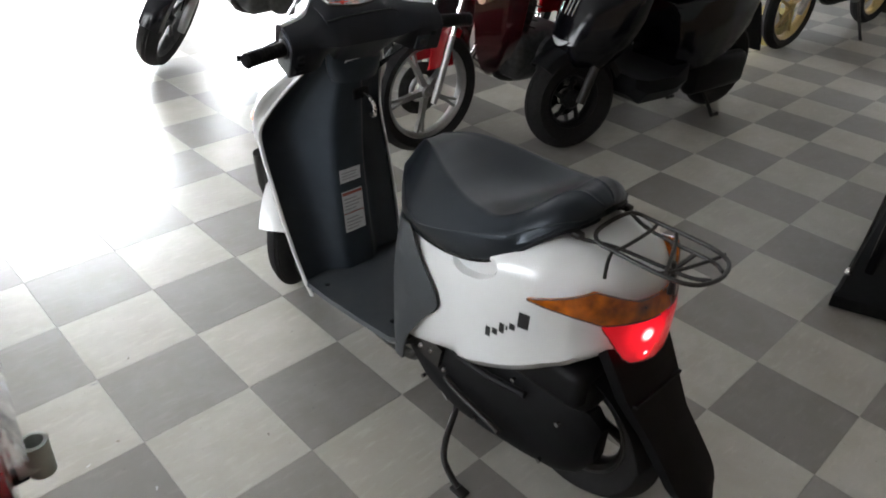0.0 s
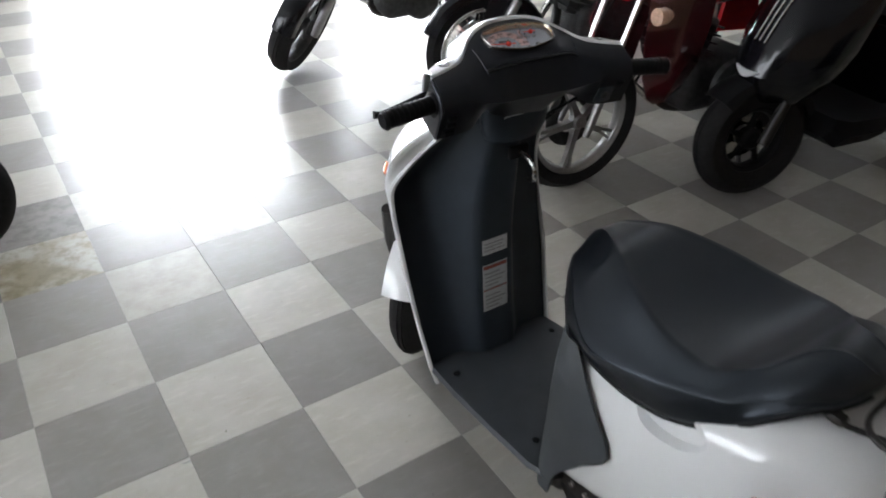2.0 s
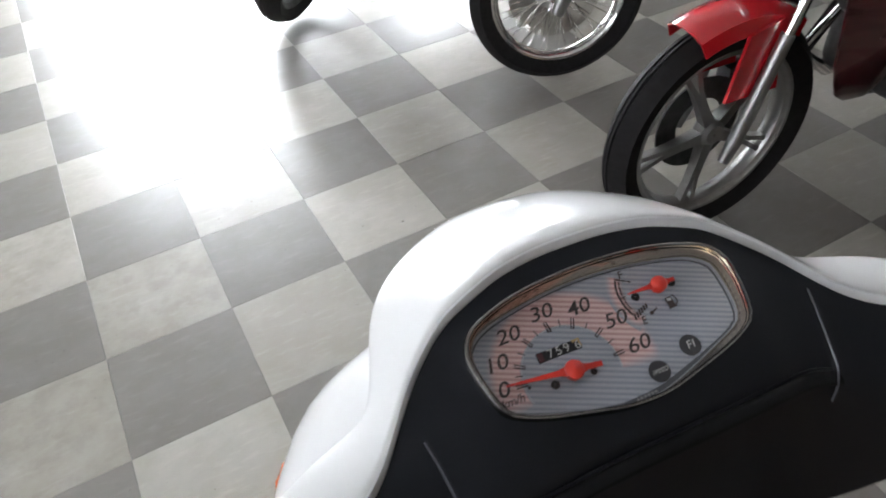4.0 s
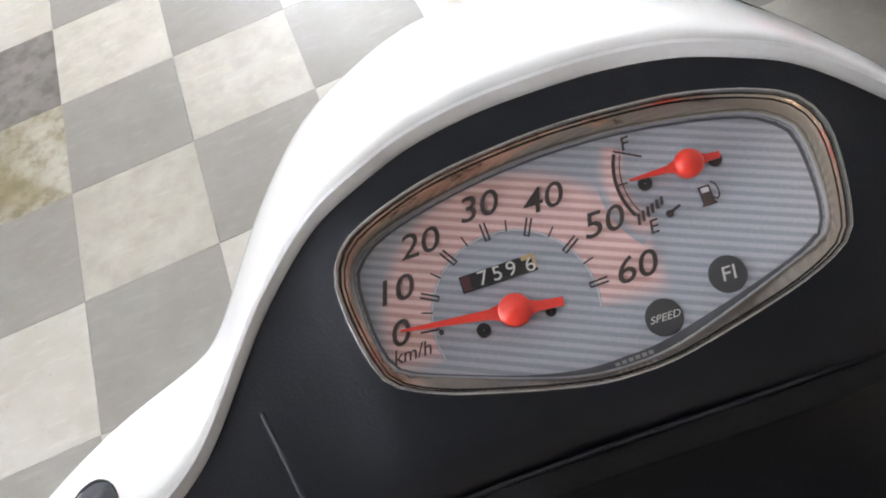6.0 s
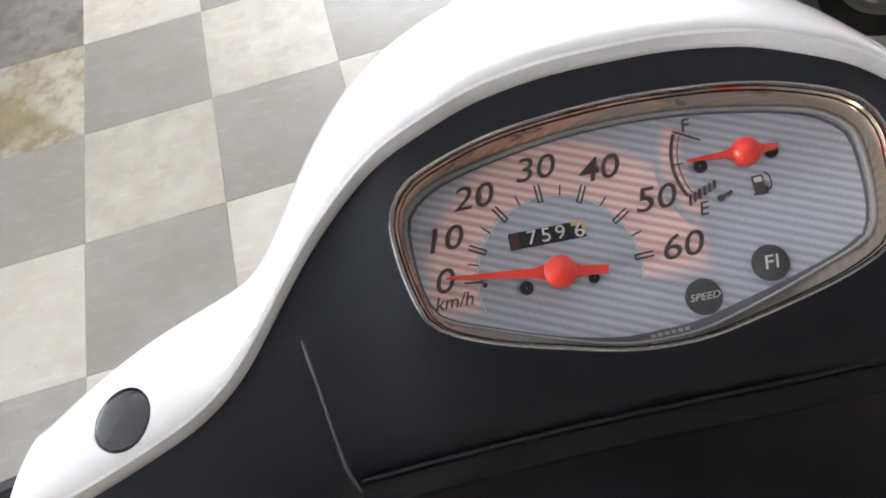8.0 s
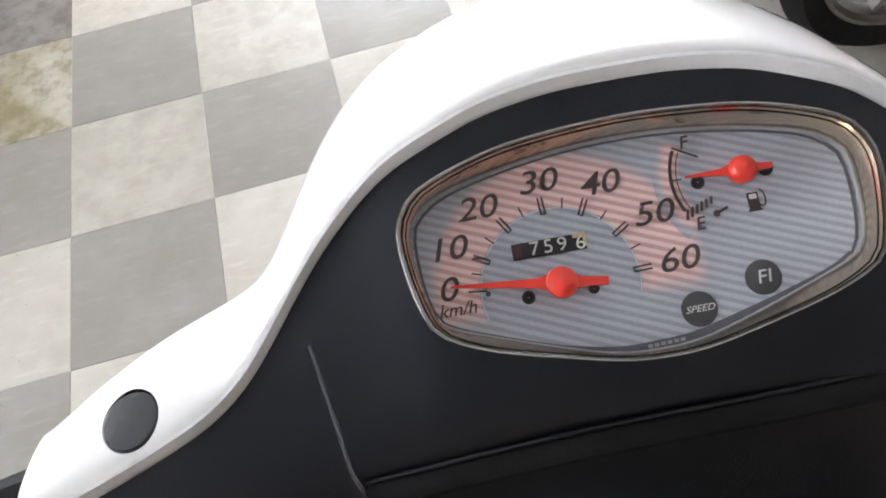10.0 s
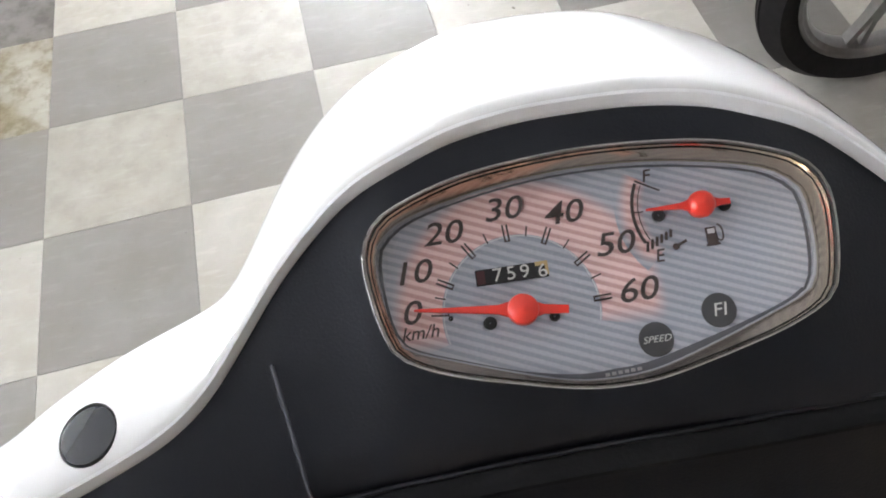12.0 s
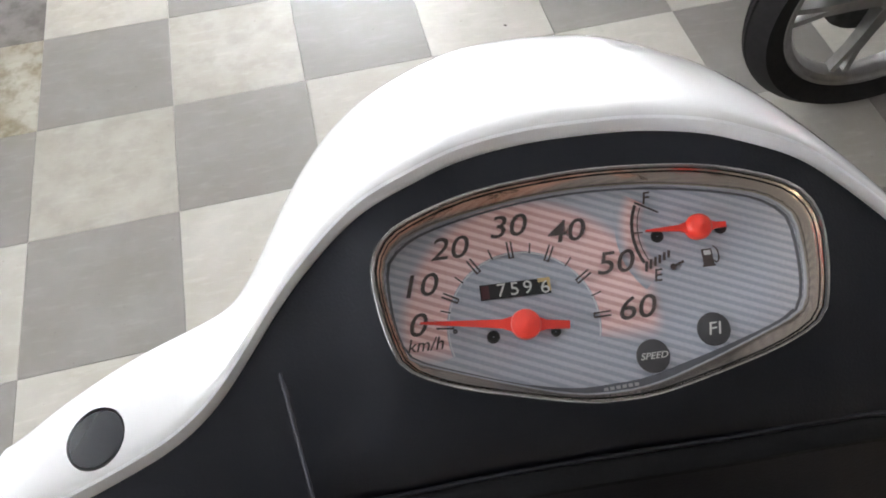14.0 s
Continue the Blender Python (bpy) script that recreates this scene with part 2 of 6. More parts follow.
M_WALLBROWN = mat("brown_wood_panelling", (0.23, 0.165, 0.105), 0.55, grain=0.2, scale=5, bump=0.2, bscale=60)
M_CEIL = mat("white_ceiling_board", (0.66, 0.66, 0.66), 0.8, grain=0.04, scale=3, bump=0.3, bscale=40)
M_CONCRETE = mat("pale_concrete", (0.45, 0.44, 0.42), 0.85, grain=0.12, scale=2, bump=0.4, bscale=50)
M_TUBE = mat("fluorescent_tube", (1, 1, 1), 0.4, emit=(0.98, 0.985, 1.0), power=11.0)
M_FIXTURE = mat("white_enamel_fixture", (0.75, 0.75, 0.74), 0.4, grain=0.03)


def dial_mat(name, base, tint, fade=None):
    """Dial print: thin slanted stripes of two tones."""
    m = mat(name, base, 0.45, spec=0.4)
    nt = m.node_tree
    b = nt.nodes["Principled BSDF"]
    co = nt.nodes.new("ShaderNodeTexCoord").outputs["Object"]
    mp = nt.nodes.new("ShaderNodeMapping")
    mp.inputs["Rotation"].default_value = (0, 0, radians(23))
    nt.links.new(co, mp.inputs[0])
    w = nt.nodes.new("ShaderNodeTexWave")
    w.bands_direction, w.wave_profile = "Y", "SIN"
    w.inputs["Scale"].default_value, w.inputs["Distortion"].default_value = 108.0, 0.0
    nt.links.new(mp.outputs[0], w.inputs["Vector"])
    r = nt.nodes.new("ShaderNodeMapRange")
    r.inputs[1].default_value, r.inputs[2].default_value = 0.25, 0.75
    nt.links.new(w.outputs["Fac"], r.inputs[0])
    n = nt.nodes.new("ShaderNodeTexNoise")
    n.inputs["Scale"].default_value = 900
    nt.links.new(co, n.inputs["Vector"])
    x = nt.nodes.new("ShaderNodeMix")
    x.data_type = "RGBA"
    nt.links.new(r.outputs[0], x.inputs[0])
    x.inputs[6].default_value, x.inputs[7].default_value = (*base, 1), (*tint, 1)
    y = nt.nodes.new("ShaderNodeMix")
    y.data_type, y.blend_type = "RGBA", "SOFT_LIGHT"
    y.inputs[0].default_value = 0.25
    nt.links.new(x.outputs[2], y.inputs[6])
    nt.links.new(n.outputs[0], y.inputs[7])
    out = y.outputs[2]
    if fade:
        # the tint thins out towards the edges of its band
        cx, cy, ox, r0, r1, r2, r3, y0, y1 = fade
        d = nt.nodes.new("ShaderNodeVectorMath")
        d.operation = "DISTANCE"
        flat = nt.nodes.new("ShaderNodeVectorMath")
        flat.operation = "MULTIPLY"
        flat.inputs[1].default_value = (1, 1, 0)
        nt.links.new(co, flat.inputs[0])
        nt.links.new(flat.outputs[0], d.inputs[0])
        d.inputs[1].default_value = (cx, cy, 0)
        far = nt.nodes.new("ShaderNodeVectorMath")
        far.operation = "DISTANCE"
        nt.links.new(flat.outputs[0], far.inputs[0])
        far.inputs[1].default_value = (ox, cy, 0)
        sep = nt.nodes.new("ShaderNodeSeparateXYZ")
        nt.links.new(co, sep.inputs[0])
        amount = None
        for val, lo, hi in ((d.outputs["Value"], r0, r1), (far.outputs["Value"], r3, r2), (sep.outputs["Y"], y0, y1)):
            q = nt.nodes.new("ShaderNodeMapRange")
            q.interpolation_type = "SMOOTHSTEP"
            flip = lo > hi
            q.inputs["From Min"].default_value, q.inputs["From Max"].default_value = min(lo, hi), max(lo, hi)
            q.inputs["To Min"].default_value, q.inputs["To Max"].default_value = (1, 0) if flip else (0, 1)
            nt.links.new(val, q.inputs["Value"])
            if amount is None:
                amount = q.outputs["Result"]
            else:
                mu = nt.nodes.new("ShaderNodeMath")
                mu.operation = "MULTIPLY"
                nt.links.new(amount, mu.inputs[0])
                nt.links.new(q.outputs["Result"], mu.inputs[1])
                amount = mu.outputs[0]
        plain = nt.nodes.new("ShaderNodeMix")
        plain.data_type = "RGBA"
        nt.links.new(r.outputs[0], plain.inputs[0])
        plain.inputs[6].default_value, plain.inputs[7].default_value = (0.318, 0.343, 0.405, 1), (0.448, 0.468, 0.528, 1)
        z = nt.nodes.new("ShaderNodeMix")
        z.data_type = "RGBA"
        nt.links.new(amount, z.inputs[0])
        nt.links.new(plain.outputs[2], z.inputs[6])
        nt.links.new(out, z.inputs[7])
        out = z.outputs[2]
    nt.links.new(out, b.inputs["Base Color"])
    return m


M_DIAL = dial_mat("blue_grey_striped_dial", (0.318, 0.343, 0.405), (0.448, 0.468, 0.528))
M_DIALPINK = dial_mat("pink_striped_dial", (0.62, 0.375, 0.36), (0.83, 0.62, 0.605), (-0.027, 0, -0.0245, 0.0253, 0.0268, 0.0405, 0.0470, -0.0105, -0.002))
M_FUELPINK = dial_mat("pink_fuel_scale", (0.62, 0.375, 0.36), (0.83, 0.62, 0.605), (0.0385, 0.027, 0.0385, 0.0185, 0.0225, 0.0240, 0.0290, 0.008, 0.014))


# ---- shape tools ----
def spline(pts, n):
    """n points along a smooth open curve through pts."""
    p = np.array(pts, float)
    q = np.vstack([2 * p[0] - p[1], p, 2 * p[-1] - p[-2]])
    out = []
    for s in np.linspace(0, len(p) - 1, n):
        i = min(int(s), len(p) - 2)
        t = s - i
        a, b, c, d = q[i], q[i + 1], q[i + 2], q[i + 3]
        out.append(0.5 * (2 * b + (c - a) * t + (2 * a - 5 * b + 4 * c - d) * t * t + (3 * b - a - 3 * c + d) * t ** 3))
    return np.array(out)


def table(rows, x):
    """Smooth reading of rows (x, a, b, ...) at x."""
    r = np.array(sorted(rows), float)
    s = np.interp(x, r[:, 0], np.arange(len(r)))
    i = min(int(s), len(r) - 2)
    t = s - i
    q = np.vstack([2 * r[0] - r[1], r, 2 * r[-1] - r[-2]])
    a, b, c, d = q[i], q[i + 1], q[i + 2], q[i + 3]
    return (0.5 * (2 * b + (c - a) * t + (2 * a - 5 * b + 4 * c - d) * t * t + (3 * b - a - 3 * c + d) * t ** 3))[1:]


def loft(rings, closed=True, cap0=True, cap1=True):
    bm = bmesh.new()
    vs = [[bm.verts.new(Vector(p)) for p in r] for r in rings]
    n = len(rings[0])
    for a, b in zip(vs, vs[1:]):
        for i in range(n if closed else n - 1):
            j = (i + 1) % n
            bm.faces.new((a[i], a[j], b[j], b[i]))
    if closed and cap0:
        bm.faces.new(vs[0][::-1])
    if closed and cap1:
        bm.faces.new(vs[-1])
    bmesh.ops.recalc_face_normals(bm, faces=bm.faces)
    return bm


def thick(bm, d, to=None):
    """Give an open sheet thickness d, towards the way named, or away from its normals."""
    bm.normal_update()
    if to is not None:
        mean = sum((f.normal * f.calc_area() for f in bm.faces), Vector())
        if mean.dot(Vector(to)) > 0:
            bmesh.ops.reverse_faces(bm, faces=bm.faces[:])
            bm.normal_update()
    old, faces = list(bm.verts), list(bm.faces)
    rim = [(e.verts[0], e.verts[1], e.link_faces[0]) for e in bm.edges if len(e.link_faces) == 1]
    twin = {v: bm.verts.new(v.co - v.normal * d) for v in old}
    for f in faces:
        bm.faces.new([twin[v] for v in reversed(f.verts)])
    for a, b, f in rim:
        vs = list(f.verts)
        if vs[(vs.index(a) + 1) % len(vs)] is not b:
            a, b = b, a
        bm.faces.new((b, a, twin[a], twin[b]))
    return bm


def tube(pts, r, seg=10, closed=False, smooth=0, flat=1.0):
    p = spline(pts, smooth) if smooth else np.array(pts, float)
    P = [Vector(q) for q in p]
    n = len(P)
    rings = []
    up = Vector((0.13, 0.21, 0.97))
    for i in range(n):
        a = P[(i - 1) % n] if (closed or i > 0) else P[i]
        b = P[(i + 1) % n] if (closed or i < n - 1) else P[i]
        t = (b - a).normalized()
        s = t.cross(up)
        if s.length < 0.05:
            s = t.cross(Vector((1, 0, 0)))
        s.normalize()
        w = s.cross(t).normalized()
        rad = r[i] if hasattr(r, "__len__") else r
        rings.append([P[i] + s * math.cos(k * 2 * math.pi / seg) * rad + w * math.sin(k * 2 * math.pi / seg) * rad * flat for k in range(seg)])
    if closed:
        rings.append(rings[0])
        bm = loft(rings, True, False, False)
        bmesh.ops.remove_doubles(bm, verts=bm.verts, dist=1e-6)
        return bm
    return loft(rings)


def lathe(profile, seg=40, centre=(0, 0, 0), axis="x", closed=True):
    """Turn (along axis, radius) pairs about an axis through centre."""
    rings = []
    for k in range(seg + 1):
        a = 2 * math.pi * k / seg
        ring = []
        for h, r in profile:
            c, s = math.cos(a) * r, math.sin(a) * r
            v = {"x": (h, c, s), "y": (c, h, s), "z": (c, s, h)}[axis]
            ring.append(Vector(v) + Vector(centre))
        rings.append(ring)
    bm = loft(rings, closed, False, False)
    bmesh.ops.remove_doubles(bm, verts=bm.verts, dist=1e-6)
    bmesh.ops.recalc_face_normals(bm, faces=bm.faces)
    return bm


def box(c, s, bevel=0.0, seg=2, m=None):
    bm = bmesh.new()
    bmesh.ops.create_cube(bm, size=1)
    bmesh.ops.scale(bm, vec=s, verts=bm.verts)
    if bevel:
        bmesh.ops.bevel(bm, geom=bm.edges[:], offset=bevel, segments=seg, affect="EDGES", profile=0.5)
    if m is not None:
        bmesh.ops.transform(bm, matrix=m, verts=bm.verts)
    bmesh.ops.translate(bm, vec=c, verts=bm.verts)
    return bm


def plate(outline, z0, z1, bevel=0.0):
    """A flat plate with the given (x, y) outline, between two heights."""
    bm = bmesh.new()
    lo = [bm.verts.new((x, y, z0)) for x, y in outline]
    hi = [bm.verts.new((x, y, z1)) for x, y in outline]
    bm.faces.new(lo[::-1]), bm.faces.new(hi)
    n = len(outline)
    for i in range(n):
        bm.faces.new((lo[i], lo[(i + 1) % n], hi[(i + 1) % n], hi[i]))
    bmesh.ops.recalc_face_normals(bm, faces=bm.faces)
    if bevel:
        top = [e for e in bm.edges if all(abs(v.co.z - z1) < 1e-7 for v in e.verts)]
        bmesh.ops.bevel(bm, geom=top, offset=bevel, segments=2, affect="EDGES")
    return bm


def join(*bms):
    out = bmesh.new()
    for b in bms:
        me = bpy.data.meshes.new("tmp")
        b.to_mesh(me)
        out.from_mesh(me)
        bpy.data.meshes.remove(me)
        b.free()
    return out


def moved(bm, m):
    bmesh.ops.transform(bm, matrix=m, verts=bm.verts)
    return bm


def mesh_of(bm, name, material, angle=35):
    me = bpy.data.meshes.new(name)
    bm.to_mesh(me)
    bm.free()
    me.materials.append(material)
    for p in me.polygons:
        p.use_smooth = True
    me.set_sharp_from_angle(angle=radians(angle))
    return me


def part(name, bm, material, parent, label="", angle=35):
    ob = new(name, mesh_of(bm, name, material, angle))
    ob.parent = parent
    return tagged(ob, label)


def thing(name, m, label, category, group="", kind=""):
    ob = new(name)
    ob.empty_display_size = 0.1
    ob.matrix_world = m
    return tagged(ob, label, category, group, kind)


def solid(name, bm, material, label, category, kind="structure", angle=35):
    return tagged(new(name, mesh_of(bm, name, material, angle)), label, category, "", kind)


def word(text, size, m, material, parent, name="marking", shear=0.0, bold=0.0, width=1.0):
    cu = bpy.data.curves.new("word", "FONT")
    cu.body, cu.size, cu.shear, cu.align_x, cu.align_y, cu.offset = text, size, shear, "CENTER", "CENTER", bold
    cu.extrude, cu.resolution_u = 0.00008, 4
    tmp = new("word", cu)
    me = bpy.data.meshes.new_from_object(tmp.evaluated_get(bpy.context.evaluated_depsgraph_get()))
    bpy.data.objects.remove(tmp)
    bpy.data.curves.remove(cu)
    me.name = name
    me.transform(m @ Matrix.Diagonal((width, 1, 1, 1)))
    me.materials.clear()
    me.materials.append(material)
    ob = new(name, me)
    ob.parent = parent
    return ob


# ---- room ----
T = 0.303
X0, X1, Y0, CEIL = -3.6, 7.6, -5.4, 2.75
solid("floor", box(((X0 + X1) / 2, (Y0 + DOOR_Y) / 2, -0.053), (X1 - X0 + 0.4, DOOR_Y - Y0 + 0.4, 0.1)), M_JOINT,
      "grey and cream checkered vinyl tile shop floor", "floor")
floor = bpy.data.objects["floor"]
solid("ceiling", box(((X0 + X1) / 2, (Y0 + DOOR_Y) / 2, CEIL + 0.05), (X1 - X0 + 0.4, DOOR_Y - Y0 + 0.4, 0.1)), M_CEIL, "plain white ceiling boards", "ceiling")
# unseen window opening, added to let side light in from the west
WIN_Z = 1.15
ww = join(box((X0 - 0.1, (Y0 + DOOR_Y) / 2, WIN_Z / 2), (0.2, DOOR_Y - Y0, WIN_Z)), box((X0 - 0.1, (Y0 + DOOR_Y) / 2, (2.5 + CEIL) / 2), (0.2, DOOR_Y - Y0, CEIL - 2.5)),
          box((X0 - 0.1, (Y0 - 2.3) / 2, (WIN_Z + 2.5) / 2), (0.2, -2.3 - Y0, 2.5 - WIN_Z)), box((X0 - 0.1, (DOOR_Y + 2.6) / 2, (WIN_Z + 2.5) / 2), (0.2, DOOR_Y - 2.6, 2.5 - WIN_Z)))
solid("wall_west", ww, M_WALL, "off-white shop wall with an added, unseen window opening", "wall")
win = thing("added_window", pose(X0, 0.15, WIN_Z), "unseen wide window with aluminium bars, added for side light", "window", kind="structure")
for k in range(5):
    part("mullion", box((-0.1, -2.4 + 1.2 * k, (2.5 - WIN_Z) / 2), (0.06, 0.04, 2.5 - WIN_Z), 0.004), M_ALU, win)
solid("wall_east", box((X1 + 0.1, (Y0 + DOOR_Y) / 2, CEIL / 2), (0.2, DOOR_Y - Y0, CEIL)), M_WALL, "plain off-white shop wall", "wall")
solid("wall_south", box(((X0 + X1) / 2, Y0 - 0.1, CEIL / 2), (X1 - X0 + 0.4, 0.2, CEIL)), M_WALLBROWN, "brown panelled back wall of the shop", "wall")
fw = join(box(((X0 + DOOR_L) / 2, DOOR_Y + 0.1, CEIL / 2), (DOOR_L - X0 + 0.0, 0.2, CEIL)),
          box(((DOOR_R + DOOR2_L) / 2, DOOR_Y + 0.1, CEIL / 2), (DOOR2_L - DOOR_R, 0.2, CEIL)),
          box(((DOOR2_R + X1) / 2, DOOR_Y + 0.1, CEIL / 2), (X1 - DOOR2_R, 0.2, CEIL)),
          box(((DOOR2_L + DOOR2_R) / 2, DOOR_Y + 0.1, (DOOR_H + CEIL) / 2), (DOOR2_R - DOOR2_L, 0.2, CEIL - DOOR_H)),
          box(((DOOR_L + DOOR_R) / 2, DOOR_Y + 0.1, (DOOR_H + CEIL) / 2), (DOOR_R - DOOR_L, 0.2, CEIL - DOOR_H)))
solid("wall_north", fw, M_WALL, "shop front wall with two open doorways", "wall")
for name, x0, x1, words in (("door_1", DOOR_L, DOOR_R, "aluminium frame of the wide open shop doorway"), ("door_2", DOOR2_L, DOOR2_R, "aluminium frame of the narrower open doorway")):
    door = thing(name, pose((x0 + x1) / 2, DOOR_Y, 0), words, "door frame", kind="structure")
    hw = (x1 - x0) / 2
    for s in (-1, 1):
        part("jamb", box((s * (hw - 0.03), 0.1, DOOR_H / 2), (0.06, 0.12, DOOR_H), 0.004), M_ALU, door)
    part("lintel", box((0, 0.1, DOOR_H - 0.03), (2 * hw - 0.12, 0.12, 0.06), 0.004), M_ALU, door)
solid("ground", box((1, 24, -0.16), (80, 39.4, 0.2)), M_CONCRETE, "pale concrete forecourt outside the door", "ground")
# bright daylight street beyond the doorway
M_DAY = mat("daylight_haze", (0.9, 0.95, 1.0), 1.0, emit=(0.92, 0.96, 1.0), power=32.0)
solid("backdrop", box((1.5, 9.0, 3.4), (16, 0.05, 7.2)), M_DAY, "overexposed daylight outside the doorway", "backdrop")
# glowing panel added outside that opening as the side light's source
M_SIDEFILL = mat("side_fill_glow", (0.9, 0.95, 1.0), 1.0, emit=(0.95, 0.98, 1.0), power=8.0)
solid("side_fill_panel", box((X0 - 2.2, -0.3, 2.2), (0.05, 12, 5)), M_SIDEFILL, "unseen glowing panel outside the added window, for side light", "backdrop")

for lx, ly in ((-2.1, -1.5), (2.0, 1.9), (3.9, 0.5), (6.2, -0.6)):
    lamp = thing("ceiling_light", pose(lx, ly, CEIL), "white twin-tube fluorescent ceiling light", "ceiling light", "ceiling lights")
    part("housing", box((0, 0, -0.03), (0.2, 1.24, 0.06), 0.008), M_FIXTURE, lamp)
    for sx in (-0.05, 0.05):
        part("tube", tube([(sx, -0.6, -0.078), (sx, 0.6, -0.078)], 0.014, 10), M_TUBE, lamp)


def cut(bm, cutter):
    """bm with the volume of cutter taken out."""
    a, b = bpy.data.meshes.new("a"), bpy.data.meshes.new("b")
    bm.to_mesh(a), cutter.to_mesh(b)
    bm.free(), cutter.free()
    oa, ob = new("a", a), new("b", b)
    md = oa.modifiers.new("cut", "BOOLEAN")
    md.operation, md.object, md.solver = "DIFFERENCE", ob, "EXACT"
    me = bpy.data.meshes.new_from_object(oa.evaluated_get(bpy.context.evaluated_depsgraph_get()))
    bpy.data.objects.remove(oa), bpy.data.objects.remove(ob)
    out = bmesh.new()
    out.from_mesh(me)
    for m in (a, b, me):
        bpy.data.meshes.remove(m)
    return out


def mirrored(half):
    """A closed outline from its right half, listed from top centre down to bottom centre."""
    return [(x, y) for x, y in half] + [(-x, y) for x, y in half[-2:0:-1]]


def rounded(outline, n=72):
    """Even, smooth closed outline."""
    p = np.array(outline + outline[:3], float)
    q = spline(p, (len(p) - 1) * 12 + 1)
    k = len(outline)
    q = q[12:12 * (k + 1)]
    d = np.r_[0, np.cumsum(np.linalg.norm(np.diff(np.vstack([q, q[:1]]), axis=0), axis=1))]
    s = np.linspace(0, d[-1], n, endpoint=False)
    qq = np.vstack([q, q[:1]])
    return [(float(np.interp(v, d, qq[:, 0])), float(np.interp(v, d, qq[:, 1]))) for v in s]


def wheel(parent, r, w, rim_r, m, spokes=5, rim_mat=None, hub_r=0.035, tyre_mat=None, disc=True, wire=False, cast=False, name="wheel"):
    """A wheel on the local x axis at pose m: tyre with tread grooves, rim, spokes, hub and brake disc."""
    rim_mat, tyre_mat = rim_mat or M_ALU, tyre_mat or M_RUBBER
    h = w / 2
    prof = [(-h * 0.55, rim_r - 0.004), (-h * 0.92, rim_r + (r - rim_r) * 0.35), (-h, rim_r + (r - rim_r) * 0.6), (-h * 0.82, r - 0.022),
            (-h * 0.5, r - 0.008), (-h * 0.22, r - 0.0015), (-h * 0.2, r - 0.006), (-h * 0.1, r - 0.006), (-h * 0.08, r - 0.0005), (h * 0.08, r - 0.0005),
            (h * 0.1, r - 0.006), (h * 0.2, r - 0.006), (h * 0.22, r - 0.0015), (h * 0.5, r - 0.008), (h * 0.82, r - 0.022), (h, rim_r + (r - rim_r) * 0.6),
            (h * 0.92, rim_r + (r - rim_r) * 0.35), (h * 0.55, rim_r - 0.004)]
    whl = part(name, moved(lathe(prof, 56), m), tyre_mat, parent, "black rubber tyre")
    g = h * 0.62
    rim = lathe([(-g, rim_r + 0.003), (-g * 1.08, rim_r), (-g, rim_r - 0.006), (-g * 0.82, rim_r - 0.009), (-g * 0.7, rim_r - 0.016), (-g * 0.3, rim_r - 0.022), (g * 0.3, rim_r - 0.022), (g * 0.7, rim_r - 0.016), (g * 0.82, rim_r - 0.009), (g, rim_r - 0.006), (g * 1.08, rim_r), (g, rim_r + 0.003)], 56)
    part("rim", moved(rim, m), rim_mat, whl)
    hub = lathe([(-g * 0.9, 0.004), (-g * 0.9, hub_r * 0.7), (-g * 0.5, hub_r), (g * 0.5, hub_r), (g * 0.9, hub_r * 0.7), (g * 0.9, 0.004)], 28)
    part("hub", moved(hub, m), rim_mat, whl)
    for k in range(spokes):
        a = 2 * math.pi * k / spokes + (-0.15 if cast else 0.3)
        tw = 0.0 if not wire else (0.5 if k % 2 else -0.5)
        c0, s0, c1, s1 = math.cos(a), math.sin(a), math.cos(a + 0.18 + tw), math.sin(a + 0.18 + tw)
        if cast:
            blade = Matrix.Rotation(a, 4, "X")
            sp = join(*[moved(loft([[(-t, q, o * d - w_), (t, q, o * d - w_ * 0.7), (t, q, o * d + w_ * 0.7), (-t, q, o * d + w_)] for q, d, w_, t in ((hub_r * 0.7, 0.004, 0.011, 0.017), (rim_r * 0.40, 0.004, 0.008, 0.014), (rim_r * 0.64, 0.007, 0.006, 0.012), (rim_r - 0.016, 0.017, 0.0065, 0.013))]), blade) for o in (-1, 1)])
        elif wire:
            sp = tube([(g * 0.6 * (1 if k % 4 < 2 else -1), c0 * hub_r * 0.9, s0 * hub_r * 0.9), (0, c1 * (rim_r - 0.02), s1 * (rim_r - 0.02))], 0.0016, 5)
        else:
            sp = tube([(0, c0 * hub_r * 0.8, s0 * hub_r * 0.8), (0, (c0 + c1) / 2 * rim_r * 0.6, (s0 + s1) / 2 * rim_r * 0.6), (0, c1 * (rim_r - 0.018), s1 * (rim_r - 0.018))],
                      [hub_r * 0.42, hub_r * 0.24, hub_r * 0.34] if hub_r > 0.03 else [0.014, 0.011, 0.014], 8)
        part("spoke", moved(sp, m), rim_mat, whl)
    if disc:
        k = 0.56 if cast else 0.72
        d = lathe([(g + 0.008, rim_r * 0.3), (g + 0.008, rim_r * k), (g + 0.012, rim_r * k), (g + 0.012, rim_r * 0.3)], 40)
        part("brake_disc", moved(d, m), M_ENGINE if cast else M_CHROME, whl)
    return whl


# ---- the white scooter ----
scooter = thing("scooter", pose(0.74, -1.5, 0), "white scooter with black seat and lit tail lamp, on its stand", "scooter")

